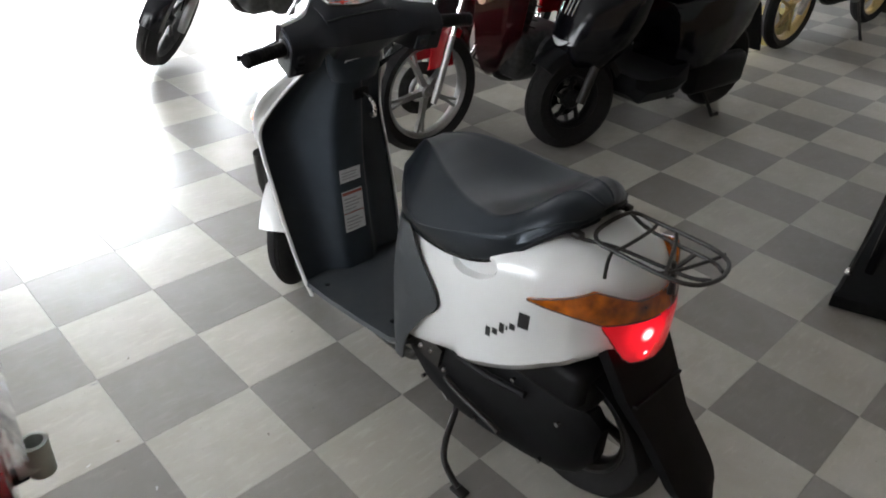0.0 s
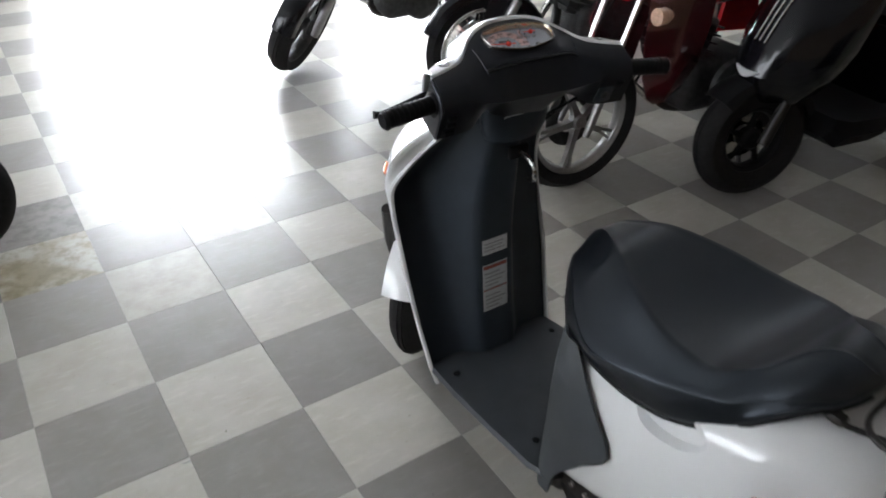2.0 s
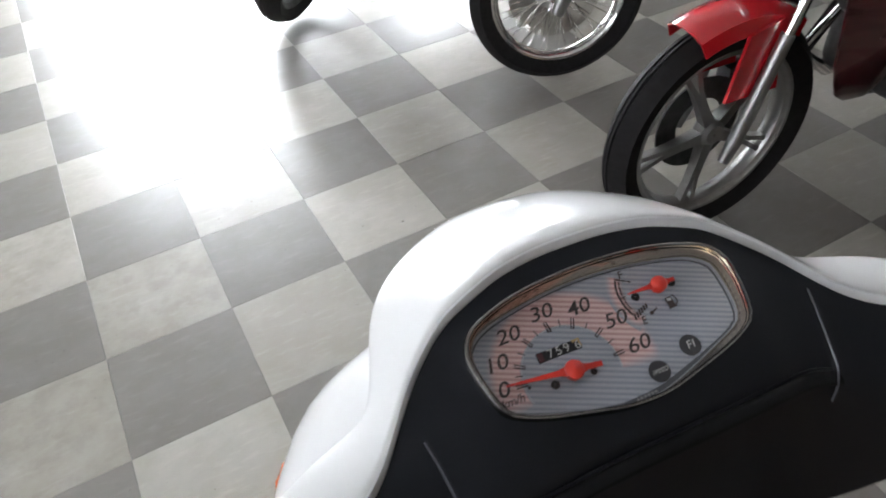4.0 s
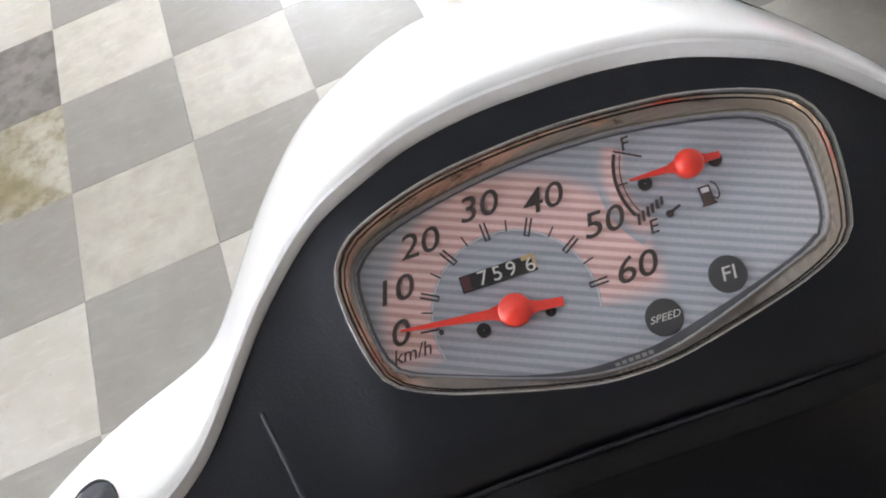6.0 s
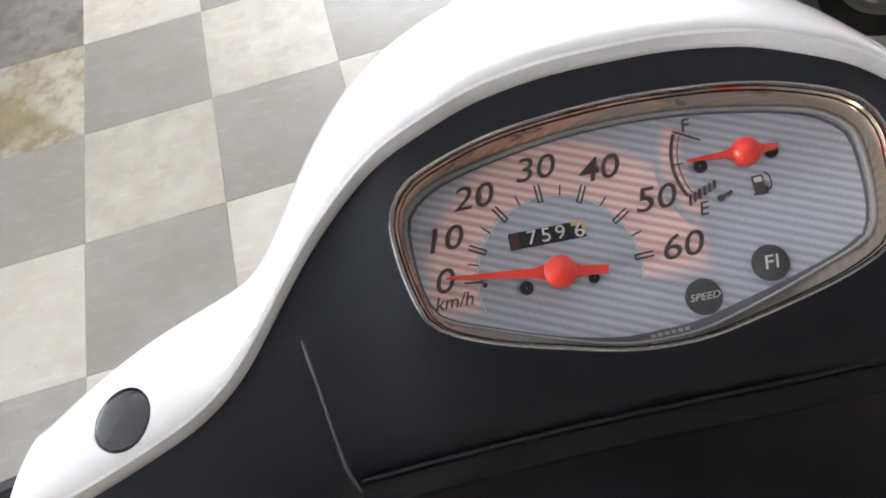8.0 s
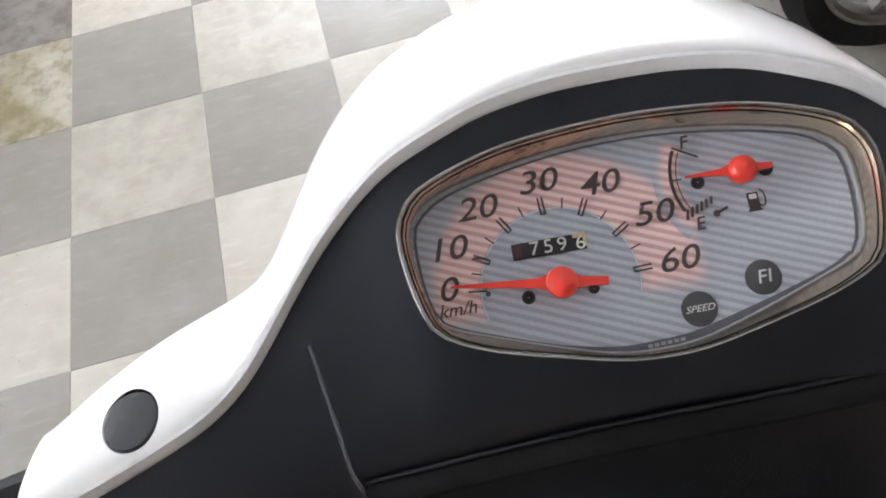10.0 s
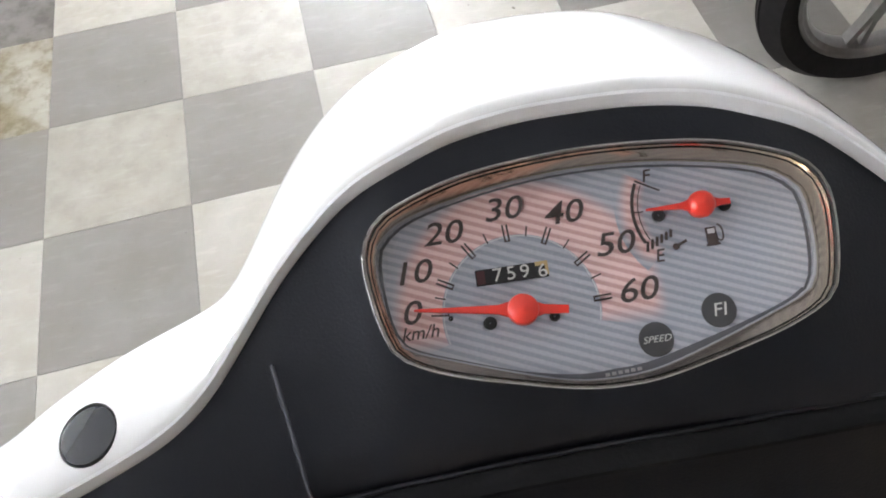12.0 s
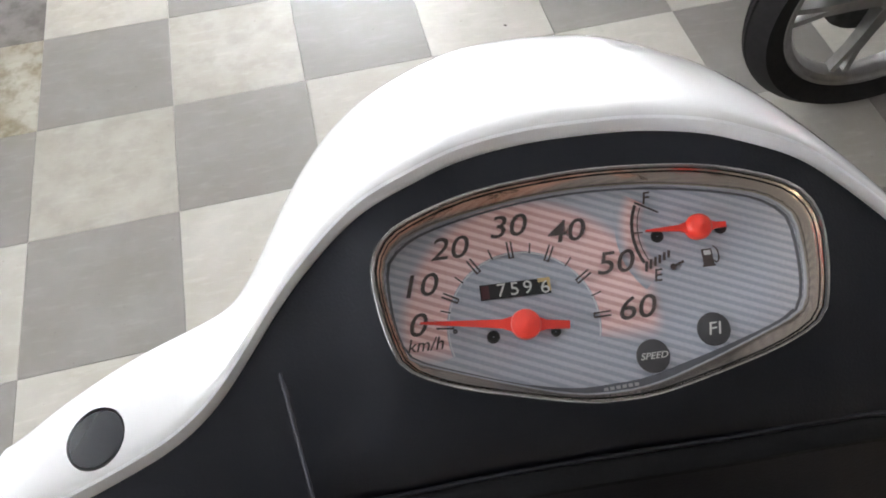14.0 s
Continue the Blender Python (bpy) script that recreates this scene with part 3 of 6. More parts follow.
BODY = [(-0.612, 0.028, 0.630, 0.535), (-0.600, 0.064, 0.648, 0.520), (-0.582, 0.096, 0.668, 0.505), (-0.560, 0.123, 0.684, 0.488), (-0.525, 0.154, 0.699, 0.462), (-0.44, 0.190, 0.712, 0.412),
        (-0.36, 0.203, 0.695, 0.372), (-0.29, 0.206, 0.668, 0.345), (-0.243, 0.205, 0.656, 0.343), (-0.18, 0.2, 0.645, 0.318), (-0.08, 0.192, 0.62, 0.284), (-0.06, 0.18, 0.60, 0.28)]
SHAPE = [(0, 0.90), (0.06, 0.955), (0.13, 0.985), (0.3, 1.0), (0.5, 0.995), (0.7, 0.965), (0.84, 0.90), (0.93, 0.76), (0.98, 0.55), (1.0, 0.3)]


def body_half(y, z):
    hw, zt, zb = table(BODY, y)
    s = min(1, max(0, (z - zb) / (zt - zb)))
    return hw * table(SHAPE, s)[0]


rings = []
for y in np.linspace(-0.612, -0.06, 48):
    hw, zt, zb = table(BODY, y)
    lip = 0.012 * max(0, min(1, (-0.262 - y) / 0.025)) * max(0, min(1, (y + 0.62) / 0.1))
    half = [(hw * table(SHAPE, s)[0] + lip * max(0, 1 - abs(s - 0.09) / 0.11), zb + s * (zt - zb)) for s in (0, 0.03, 0.08, 0.15, 0.25, 0.35, 0.45, 0.55, 0.65, 0.75, 0.84, 0.9, 0.95, 0.985, 1.0)]
    rings.append([(x, y, z) for x, z in half] + [(-x, y, z) for x, z in half[::-1]])
shell = loft(rings)
# finger grips under the seat edge
for s in (-1, 1):
    shell = cut(shell, moved(lathe([(-0.05, 0.001), (-0.04, 0.7), (0, 1.0), (0.04, 0.7), (0.05, 0.001)], 32, closed=False), pose(s * 0.222, -0.294, 0.616, -14) @ Matrix.Diagonal((1.1, 0.086, 0.040, 1))))
rear_cover = part("rear_cover", shell, M_WHITE, scooter, "gloss white rear body cover", 32)

# dark riser under the seat with side wings
RISER = [(0.20, 0.183, -0.07, -0.005), (0.296, 0.2, -0.1, -0.02), (0.40, 0.2105, -0.165, -0.03), (0.475, 0.213, -0.217, -0.032), (0.55, 0.203, -0.15, -0.028), (0.61, 0.18, -0.085, -0.02)]
rings = []
for z in np.linspace(0.2, 0.61, 22):
    hw, ye, yf = table(RISER, z)
    left = [(-hw, ye), (-hw * 0.995, ye + (yf - ye) * 0.4), (-hw * 0.96, yf - 0.028), (-hw * 0.85, yf - 0.006), (-hw * 0.62, yf), (-hw * 0.3, yf + 0.004), (0, yf + 0.005)]
    rings.append([(x, y, z) for x, y in left + [(-a, b) for a, b in left[-2::-1]]])
part("riser_panel", thick(loft(rings, False), 0.006), M_FLOORMAT, scooter, "dark grey plastic panel under the seat")

# footboard
rings = []
for y, hw, zt, zb in [(0.375, 0.168, 0.20, 0.175), (0.36, 0.186, 0.205, 0.168), (0.25, 0.194, 0.215, 0.178), (0.1, 0.197, 0.232, 0.192), (-0.02, 0.197, 0.246, 0.205), (-0.085, 0.19, 0.268, 0.245)]:
    rings.append([(-hw + 0.03, y, zt + 0.002), (-hw + 0.006, y, zt), (-hw, y, zt - 0.01), (-hw + 0.008, y, (zt + zb) / 2), (-hw + 0.03, y, zb), (hw - 0.03, y, zb), (hw - 0.008, y, (zt + zb) / 2), (hw, y, zt - 0.01), (hw - 0.006, y, zt), (hw - 0.03, y, zt + 0.002)])
board = part("footboard", loft(rings), M_FLOORMAT, scooter, "dark grey plastic footboard", 30)
for bx, by, bz in ((-0.15, 0.30, 0.212), (0.15, 0.30, 0.212), (-0.14, 0.02, 0.243), (-0.12, 0.0, 0.246), (0.14, 0.02, 0.243)):
    part("bolt", lathe([(0, 0.0005), (0.004, 0.004), (0.002, 0.008), (-0.004, 0.008)], 10, (bx, by, bz), "z"), M_BLACK, board)

# leg shield: inner panel and white front shell
SHIELD = [(0.165, 0.176, 0.352, 0.322), (0.20, 0.182, 0.37, 0.328), (0.30, 0.192, 0.405, 0.346), (0.40, 0.2, 0.437, 0.36), (0.50, 0.204, 0.472, 0.372), (0.60, 0.206, 0.503, 0.375), (0.645, 0.203, 0.505, 0.373),
          (0.70, 0.183, 0.478, 0.368), (0.76, 0.156, 0.438, 0.36), (0.82, 0.124, 0.395, 0.352), (0.86, 0.1, 0.368, 0.347), (0.895, 0.083, 0.352, 0.342)]
ACROSS = [(0, 0), (0.16, 0.0), (0.27, 0.08), (0.38, 0.5), (0.48, 0.9), (0.62, 1.06), (0.8, 1.04), (0.93, 0.98), (1.0, 0.93)]


def shield_y(x, z):
    hw, ye, yc = table(SHIELD, z)
    return yc + (ye - yc) * table(ACROSS, min(1, abs(x) / hw))[0]


rings = []
for z in np.linspace(0.165, 0.895, 46):
    hw = table(SHIELD, z)[0]
    rings.append([(s * hw, shield_y(s * hw, z), z) for s in np.linspace(-1, 1, 49)])
shield = part("leg_shield", thick(loft(rings, False), 0.006, (0, 1, 0)), M_PANEL, scooter, "dark grey plastic inner leg shield", 40)
rings = []
for z in np.linspace(0.165, 0.9, 40):
    hw, ye, yc = table(SHIELD, z)
    low = max(0, min(1, (z - 0.30) / 0.2))
    bul = math.exp(-((z - 0.745) / 0.09) ** 2) * 0.050
    yn = ye + 0.035 + low * (0.10 + 0.03 * math.sin((z - 0.3) * 4))
    lf = [(-hw + 0.001, ye - 0.016), (-hw - 0.0065, ye - 0.014), (-hw - 0.0065, ye - 0.004), (-hw * 0.985 - bul * 0.9, ye + 0.012), (-hw * 0.90 - bul, ye + 0.034), (-hw * 0.64 - bul * 0.6, (ye + 0.05) * 0.4 + yn * 0.6), (-hw * 0.35, yn - 0.006), (0, yn)]
    rings.append([(x, y, z) for x, y in spline(lf + [(-a, b) for a, b in lf[-2::-1]], 45)])
front = part("front_shell", thick(loft(rings, False), 0.003), M_WHITE, scooter, "gloss white front shell", 40)
for s in (-1, 1):
    sig = lathe([(-0.03, 0.0005), (-0.024, 0.016), (0, 0.024), (0.02, 0.019), (0.03, 0.0005)], 24, closed=False)
    part("turn_signal", moved(sig, pose(s * 0.176, 0.566, 0.655, 0, -s * 20, s * 30) @ Matrix.Diagonal((0.4, 1.2, 0.7, 1))), M_ORANGE, front, "orange front turn signal lens")


def on_shield(x0, x1, z0, z1, lift, nx=6, nz=6, lean=0.0):
    rows = []
    for z in np.linspace(z0, z1, nz):
        rows.append([(x + lean * (z - z0), shield_y(x, z) - lift, z) for x in np.linspace(x0, x1, nx)])
    return thick(loft(rows, False), 0.0004, (0, 1, 0))


lab = part("warning_label", on_shield(-0.040, 0.032, 0.475, 0.515, 0.0012), M_LABEL, shield, "pale grey warning label")
for k, wdt in enumerate((0.058, 0.05, 0.054)):
    part("text_bar", on_shield(-0.034, -0.034 + wdt, 0.484 + 0.009 * k, 0.487 + 0.009 * k, 0.0019, 4, 2), M_LABELGREY, lab)
lab = part("warning_label", on_shield(-0.040, 0.032, 0.322, 0.448, 0.0012), M_LABEL, shield, "pale label with rows of print")
part("text_bar", on_shield(-0.038, 0.030, 0.436, 0.445, 0.0019, 4, 2), M_LABELRED, lab)
part("text_bar", on_shield(-0.038, 0.030, 0.378, 0.382, 0.0019, 4, 2), M_LABELRED, lab)
for k in range(9):
    z = 0.33 + 0.0105 * k + (0.008 if k > 3 else 0)
    part("text_bar", on_shield(-0.034, 0.005 + 0.02 * ((k * 7) % 5) / 4, z, z + 0.0035, 0.0019, 4, 2), M_LABELGREY, lab)
hook = part("luggage_hook", tube([(0.03, 0.352, 0.735), (0.03, 0.315, 0.73), (0.03, 0.298, 0.71), (0.03, 0.30, 0.69), (0.03, 0.315, 0.685)], 0.006, 8, smooth=12), M_CHROME, scooter, "chrome luggage hook")
part("hook_base", box((0.03, 0.357, 0.735), (0.05, 0.012, 0.03), 0.004), M_BLACK, hook)

# seat
SEAT = [(0.088, 0.655, 0.008, 0.655, 0.022, 0.64, 0.03, 0.62), (0.07, 0.70, 0.016, 0.70, 0.06, 0.665, 0.066, 0.602), (0.033, 0.73, 0.03, 0.731, 0.095, 0.66, 0.102, 0.597), (-0.035, 0.743, 0.068, 0.745, 0.148, 0.64, 0.157, 0.597),
        (-0.115, 0.725, 0.110, 0.733, 0.189, 0.633, 0.182, 0.598), (-0.20, 0.702, 0.138, 0.718, 0.197, 0.655, 0.191, 0.602), (-0.27, 0.698, 0.148, 0.715, 0.190, 0.676, 0.188, 0.612), (-0.315, 0.712, 0.145, 0.720, 0.178, 0.688, 0.178, 0.626),
        (-0.36, 0.740, 0.108, 0.742, 0.162, 0.702, 0.166, 0.652), (-0.395, 0.768, 0.055, 0.772, 0.138, 0.720, 0.154, 0.683), (-0.425, 0.780, 0.036, 0.783, 0.122, 0.733, 0.132, 0.706), (-0.45, 0.781, 0.03, 0.782, 0.102, 0.744, 0.110, 0.725),
        (-0.468, 0.775, 0.026, 0.775, 0.084, 0.747, 0.091, 0.732), (-0.479, 0.768, 0.02, 0.768, 0.064, 0.748, 0.069, 0.737), (-0.486, 0.761, 0.014, 0.761, 0.042, 0.748, 0.046, 0.741), (-0.489, 0.754, 0.006, 0.754, 0.014, 0.750, 0.016, 0.746)]
rings, creases, edges = [], [], []
for y in [0.088 - 0.577 * (1 - (1 - k / 69) ** 1.35) for k in range(70)]:
    zc, xp, zp, xs, zs, xb, zb = table(SEAT, y)
    g = 0.014 * max(0, min(1, (-0.345 - y) / 0.06)) * max(0, min(1, (y + 0.489) / 0.05))
    xm, zm = xp * 0.5 + xs * 0.5 + 0.003 + g * 0.6, zp * 0.45 + zs * 0.55 - 0.002 + g * 0.9
    half = [(0, zc), (0.35 * xp, zc * 0.85 + zp * 0.15), (0.7 * xp, zc * 0.45 + zp * 0.55), (0.92 * xp, zp - 0.0015), (xp, zp), (xp * 1.0 + 0.004, zp - 0.003), (xp * 0.75 + xs * 0.25 + 0.002 + g * 0.4, zp * 0.72 + zs * 0.28 + g * 0.7), (xm, zm),
            (xs * 0.8 + xp * 0.2 + g * 0.5, zs * 0.82 + zp * 0.18 + g * 0.5), (xs - 0.001, zs + 0.002), (xs, zs), (xs + 0.002, zs - 0.004), (xs * 0.4 + xb * 0.6 + 0.003, zs * 0.5 + zb * 0.5), (xb + 0.001, zb + 0.012), (xb, zb + 0.004), (xb - 0.006, zb), (max(0.004, xb - 0.03), zb - 0.002), (0, zb - 0.002)]
    rings.append([(x, y, z) for x, z in half] + [(-x, y, z) for x, z in half[-2:0:-1]])
    creases.append((xs + 0.0005, y, zs))
    edges.append((xb - 0.004, y, zb - 0.001))


def tail_end(p):
    """The seat's rear end, drawn in a little."""
    x, y, z = p
    return (x, y if y > -0.36 else -0.36 + (y + 0.36) * 0.89, z)


rings, creases, edges = [[tail_end(p) for p in ring] for ring in rings], [tail_end(p) for p in creases], [tail_end(p) for p in edges]
seat = part("seat", loft(rings), M_SEAT, scooter, "black sculpted vinyl seat with side creases", 60)
for s in (-1, 1):
    part("seam", tube([(s * x, y, z) for x, y, z in creases[4:-3]], 0.0014, 6), M_SEAT, seat)
    part("base_edge", tube([(s * x, y, z) for x, y, z in edges[3:-1]], 0.004, 6), M_BLACK, seat)

# tail lamp
WRAP = [(-0.1945, -0.447), (-0.182, -0.50), (-0.163, -0.548), (-0.137, -0.58), (-0.108, -0.603), (-0.075, -0.622), (-0.04, -0.636), (0, -0.642)]


def tail_lens(s0, low, high, off, nz=9, ns=26):
    """A lens wrapped round the tail from s0 (0: side tip, 1: rear centre), between the heights low and high."""
    path = spline(WRAP, 101)
    rows = []
    for q in np.linspace(0, 1, nz):
        row = []
        for s in np.linspace(s0, 1, ns):
            zl, zh = np.interp(s, *zip(*low)), np.interp(s, *zip(*high))
            z = zl + (zh - zl) * q
            x, y = path[int(round(s * 100))]
            k = 1 - max(0, 0.54 - z) * 0.35
            row.append((float(x) * k - off * (1 - s), float(y) + max(0, 0.52 - z) * 0.10 + max(0, z - 0.57) * 0.35 * s, float(z)))
        rows.append(row + [(-x, y, z) for x, y, z in row[-2::-1]])
    return thick(loft(rows, False), 0.006, (0, 1, 0))


def lens_edge(rows, s0, s1, lift, n=22):
    """Points along an edge of the lenses on the left side, from s0 to s1."""
    path, out = spline(WRAP, 101), []
    for s in np.linspace(s0, s1, n):
        z = float(np.interp(s, *zip(*rows)))
        x, y = path[int(round(s * 100))]
        k = 1 - max(0, 0.54 - z) * 0.35
        out.append((float(x) * k - 0.004 * (1 - s) - lift * (1 - s), float(y) + max(0, 0.52 - z) * 0.10 + max(0, z - 0.57) * 0.35 * s - lift * s, z))
    return out


lamp = part("tail_lamp", tail_lens(0.46, [(0.46, 0.588), (0.56, 0.546), (0.66, 0.508), (0.74, 0.492), (1, 0.484)], [(0, 0.592), (1, 0.592)], 0.004), M_REDLENS, scooter, "lit red tail lamp lens")
part("signal_lens", tail_lens(0.0, [(0, 0.612), (0.1, 0.611), (0.2, 0.611), (0.33, 0.606), (0.46, 0.595), (1, 0.594)], [(0, 0.615), (0.15, 0.635), (0.3, 0.656), (0.4, 0.667), (0.55, 0.655), (0.75, 0.636), (1, 0.634)], 0.004), M_AMBER, scooter, "amber rear turn signal lens")
# thin dark tubes draw the darkened lens edges; no separate trim there
for side in (-1, 1):
    for rows, s0, s1 in (([(0, 0.615), (0.15, 0.635), (0.3, 0.656), (0.4, 0.667), (0.55, 0.655), (0.75, 0.636), (1, 0.634)], 0.0, 0.96), ([(0, 0.612), (0.1, 0.610), (0.2, 0.610), (0.33, 0.605), (0.46, 0.594), (1, 0.593)], 0.0, 0.96),
                         ([(0.46, 0.588), (0.56, 0.546), (0.66, 0.508), (0.74, 0.492), (1, 0.484)], 0.46, 0.96)):
        part("lens_edge_dark", tube([(-side * x, y, z) for x, y, z in lens_edge(rows, s0, s1, 0.0006)], 0.0013, 6), M_LENSDARK, lamp)
part("lamp_post", tube([(0.02, -0.628, 0.625), (0.02, -0.624, 0.655), (0.018, -0.62, 0.695)], [0.008, 0.0055, 0.0055], 10), M_METALDARK, scooter)

# rear mudguard
rings = []
for y, z, w in [(-0.57, 0.53, 0.105), (-0.615, 0.475, 0.110), (-0.648, 0.42, 0.105), (-0.672, 0.385, 0.095), (-0.703, 0.345, 0.082), (-0.752, 0.292, 0.080), (-0.785, 0.254, 0.079), (-0.801, 0.236, 0.072), (-0.812, 0.223, 0.060), (-0.819, 0.215, 0.044), (-0.823, 0.210, 0.026), (-0.825, 0.208, 0.008)]:
    rings.append([(-w, y + 0.02, z), (-w * 0.9, y, z), (-w * 0.4, y - 0.012, z - 0.004), (0, y - 0.015, z - 0.005), (w * 0.4, y - 0.012, z - 0.004), (w * 0.9, y, z), (w, y + 0.02, z)])
guard = part("mudguard", thick(loft(rings, False), 0.005), M_BLACK, scooter, "black plastic rear mudguard")
part("plate_bracket", box((0.0, -0.655, 0.405), (0.17, 0.03, 0.008), 0.003, 2, pose(0, 0, 0, -30)), M_BLACK, guard)

# rear carrier
RZ, RX = 0.727, -0.008
rack = part("rear_carrier", tube([(x + RX, y, z) for x, y, z in spline([(-0.078, -0.52, RZ), (-0.079, -0.6, RZ), (-0.076, -0.665, RZ), (-0.058, -0.705, RZ), (-0.02, -0.722, RZ), (0.02, -0.722, RZ), (0.058, -0.705, RZ), (0.076, -0.665, RZ),
                                  (0.079, -0.6, RZ), (0.078, -0.53, RZ), (0.072, -0.502, RZ + 0.004), (0.05, -0.49, RZ + 0.008), (0, -0.487, RZ + 0.01), (-0.05, -0.49, RZ + 0.008), (-0.072, -0.502, RZ + 0.004), (-0.078, -0.52, RZ)], 72)[:-1]], 0.0045, 10, closed=True), M_METALDARK, scooter, "black tubular steel rear carrier")
for s in (-1, 1):
    part("rail", tube([(s * 0.082, -0.455, 0.722), (s * 0.080, -0.475, 0.716), (s * 0.055, -0.53, RZ - 0.012), (s * 0.046, -0.6, RZ - 0.012), (s * 0.04, -0.68, RZ - 0.009), (s * 0.02 + RX, -0.716, RZ - 0.002)], 0.0042, 8, smooth=24), M_METALDARK, rack)
    part("mount", box((s * 0.083, -0.462, 0.722), (0.02, 0.026, 0.014), 0.005), M_METALDARK, rack)
    part("stay", tube([(s * 0.012 + 0.008, -0.618, 0.67), (s * 0.02 + 0.008, -0.63, 0.69), (s * 0.043, -0.645, RZ - 0.012)], 0.005, 8), M_METALDARK, rack)
for y, d in ((-0.545, 0.0), (-0.62, 0.035), (-0.665, -0.025)):
    part("cross_bar", tube([(-0.078 + RX, y - d, RZ - 0.001), (-0.043, y - d * 0.5, RZ - 0.009), (0.043, y + d * 0.5, RZ - 0.009), (0.078 + RX, y + d, RZ - 0.001)], 0.0038, 8, smooth=12), M_METALDARK, rack)
part("tie_hook", tube([(-0.083, -0.545, RZ), (-0.108, -0.553, RZ - 0.004), (-0.126, -0.562, RZ - 0.012), (-0.134, -0.567, RZ - 0.03)], 0.0036, 8, smooth=10), M_METALDARK, rack)

# rear wheel, engine case, exhaust, stand
wheel(scooter, 0.207, 0.092, 0.128, pose(0, -0.512, 0.207), 5, M_METALDARK, 0.05, disc=False, name="rear_wheel")
rings = []
for y, z0, z1, xo in [(0.02, 0.22, 0.30, 0.09), (-0.03, 0.17, 0.33, 0.125), (-0.12, 0.118, 0.34, 0.142), (-0.22, 0.095, 0.34, 0.147), (-0.32, 0.098, 0.34, 0.142), (-0.42, 0.105, 0.35, 0.135), (-0.51, 0.115, 0.35, 0.125), (-0.575, 0.15, 0.33, 0.115), (-0.605, 0.20, 0.29, 0.095)]:
    zc, h = (z0 + z1) / 2, (z1 - z0) / 2
    rings.append([(-0.055, y, zc - h * 0.9), (-xo * 0.86, y, zc - h), (-xo, y, zc - h * 0.7), (-xo - 0.004, y, zc), (-xo, y, zc + h * 0.6), (-xo * 0.85, y, zc + h), (-0.055, y, zc + h * 0.95)])
case = part("transmission_case", loft(rings), M_BLACK, scooter, "black transmission case beside the rear wheel")
for by, bz in ((-0.03, 0.31), (-0.13, 0.33), (-0.11, 0.145), (-0.3, 0.14), (-0.5, 0.16), (-0.53, 0.30), (-0.4, 0.335)):
    part("bolt", lathe([(-0.006, 0.0005), (-0.006, 0.006), (0.004, 0.006)], 8, (-0.143, by, bz), "x"), M_CHROME, case)
part("kick_lever", tube([(-0.155, -0.2, 0.21), (-0.165, -0.25, 0.205), (-0.168, -0.36, 0.19), (-0.175, -0.40, 0.19)], 0.008, 8, smooth=12), M_METALDARK, case)
part("air_box", box((-0.09, -0.45, 0.40), (0.11, 0.24, 0.10), 0.025, 3), M_BLACK, scooter, "black air filter box")
part("inner_fender", thick(loft([[(-0.1, -0.485 + math.cos(a) * 0.235, 0.205 + math.sin(a) * 0.235), (0, -0.485 + math.cos(a) * 0.242, 0.205 + math.sin(a) * 0.242), (0.1, -0.485 + math.cos(a) * 0.235, 0.205 + math.sin(a) * 0.235)] for a in np.linspace(0.4, 2.9, 18)], False), 0.004), M_BLACK, scooter)
part("under_tray", box((0, -0.33, 0.38), (0.25, 0.5, 0.10), 0.03, 3), M_BLACK, scooter, "black plastic tray under the rear cover")
part("frame_tube", tube([(-0.11, 0.25, 0.14), (-0.11, 0.0, 0.135), (-0.12, -0.08, 0.2), (-0.12, -0.16, 0.30)], 0.014, 10, smooth=16), M_METALDARK, scooter)
part("frame_tube", tube([(0.11, 0.25, 0.14), (0.11, 0.0, 0.135), (0.12, -0.08, 0.2), (0.12, -0.16, 0.30)], 0.014, 10, smooth=16), M_METALDARK, scooter)
part("engine_block", box((0.02, -0.06, 0.22), (0.2, 0.2, 0.14), 0.02), M_ENGINE, scooter)
part("hanger_bracket", box((-0.135, -0.1, 0.255), (0.02, 0.05, 0.06), 0.005), M_ENGINE, scooter)
hang = part("engine_hanger", plate([(-0.05, 0.0), (0.045, 0.012), (0.05, 0.06), (0.0, 0.085), (-0.06, 0.06)], -0.006, 0.006, 0.003), M_METALDARK, scooter, "black engine hanger plate")
hang.matrix_basis = Matrix.Translation((-0.152, -0.125, 0.225)) @ pose(0, 0, 0, 90, 0, 90)
for by, bz in ((-0.115, 0.262), (-0.152, 0.268), (-0.2, 0.238)):
    part("bolt", lathe([(-0.007, 0.0005), (-0.007, 0.005), (-0.003, 0.0075), (0.002, 0.0075)], 10, (-0.16, by, bz), "x"), M_CHROME, scooter)
part("case_rib", tube([(-0.15, -0.17, 0.335), (-0.158, -0.24, 0.315), (-0.158, -0.33, 0.312), (-0.15, -0.44, 0.322)], 0.009, 8, smooth=18), M_BLACK, case)
muf = part("silencer", moved(lathe([(-0.2, 0.03), (-0.19, 0.045), (0, 0.052), (0.17, 0.05), (0.2, 0.02), (0.2, 0.001)], 28, axis="y", closed=False), pose(0.15, -0.45, 0.25, 6)), M_METALDARK, scooter, "black exhaust silencer")
part("exhaust_pipe", tube([(0.06, 0.0, 0.18), (0.1, -0.1, 0.13), (0.14, -0.2, 0.2), (0.15, -0.26, 0.235)], 0.013, 10, smooth=14), M_METALDARK, muf)
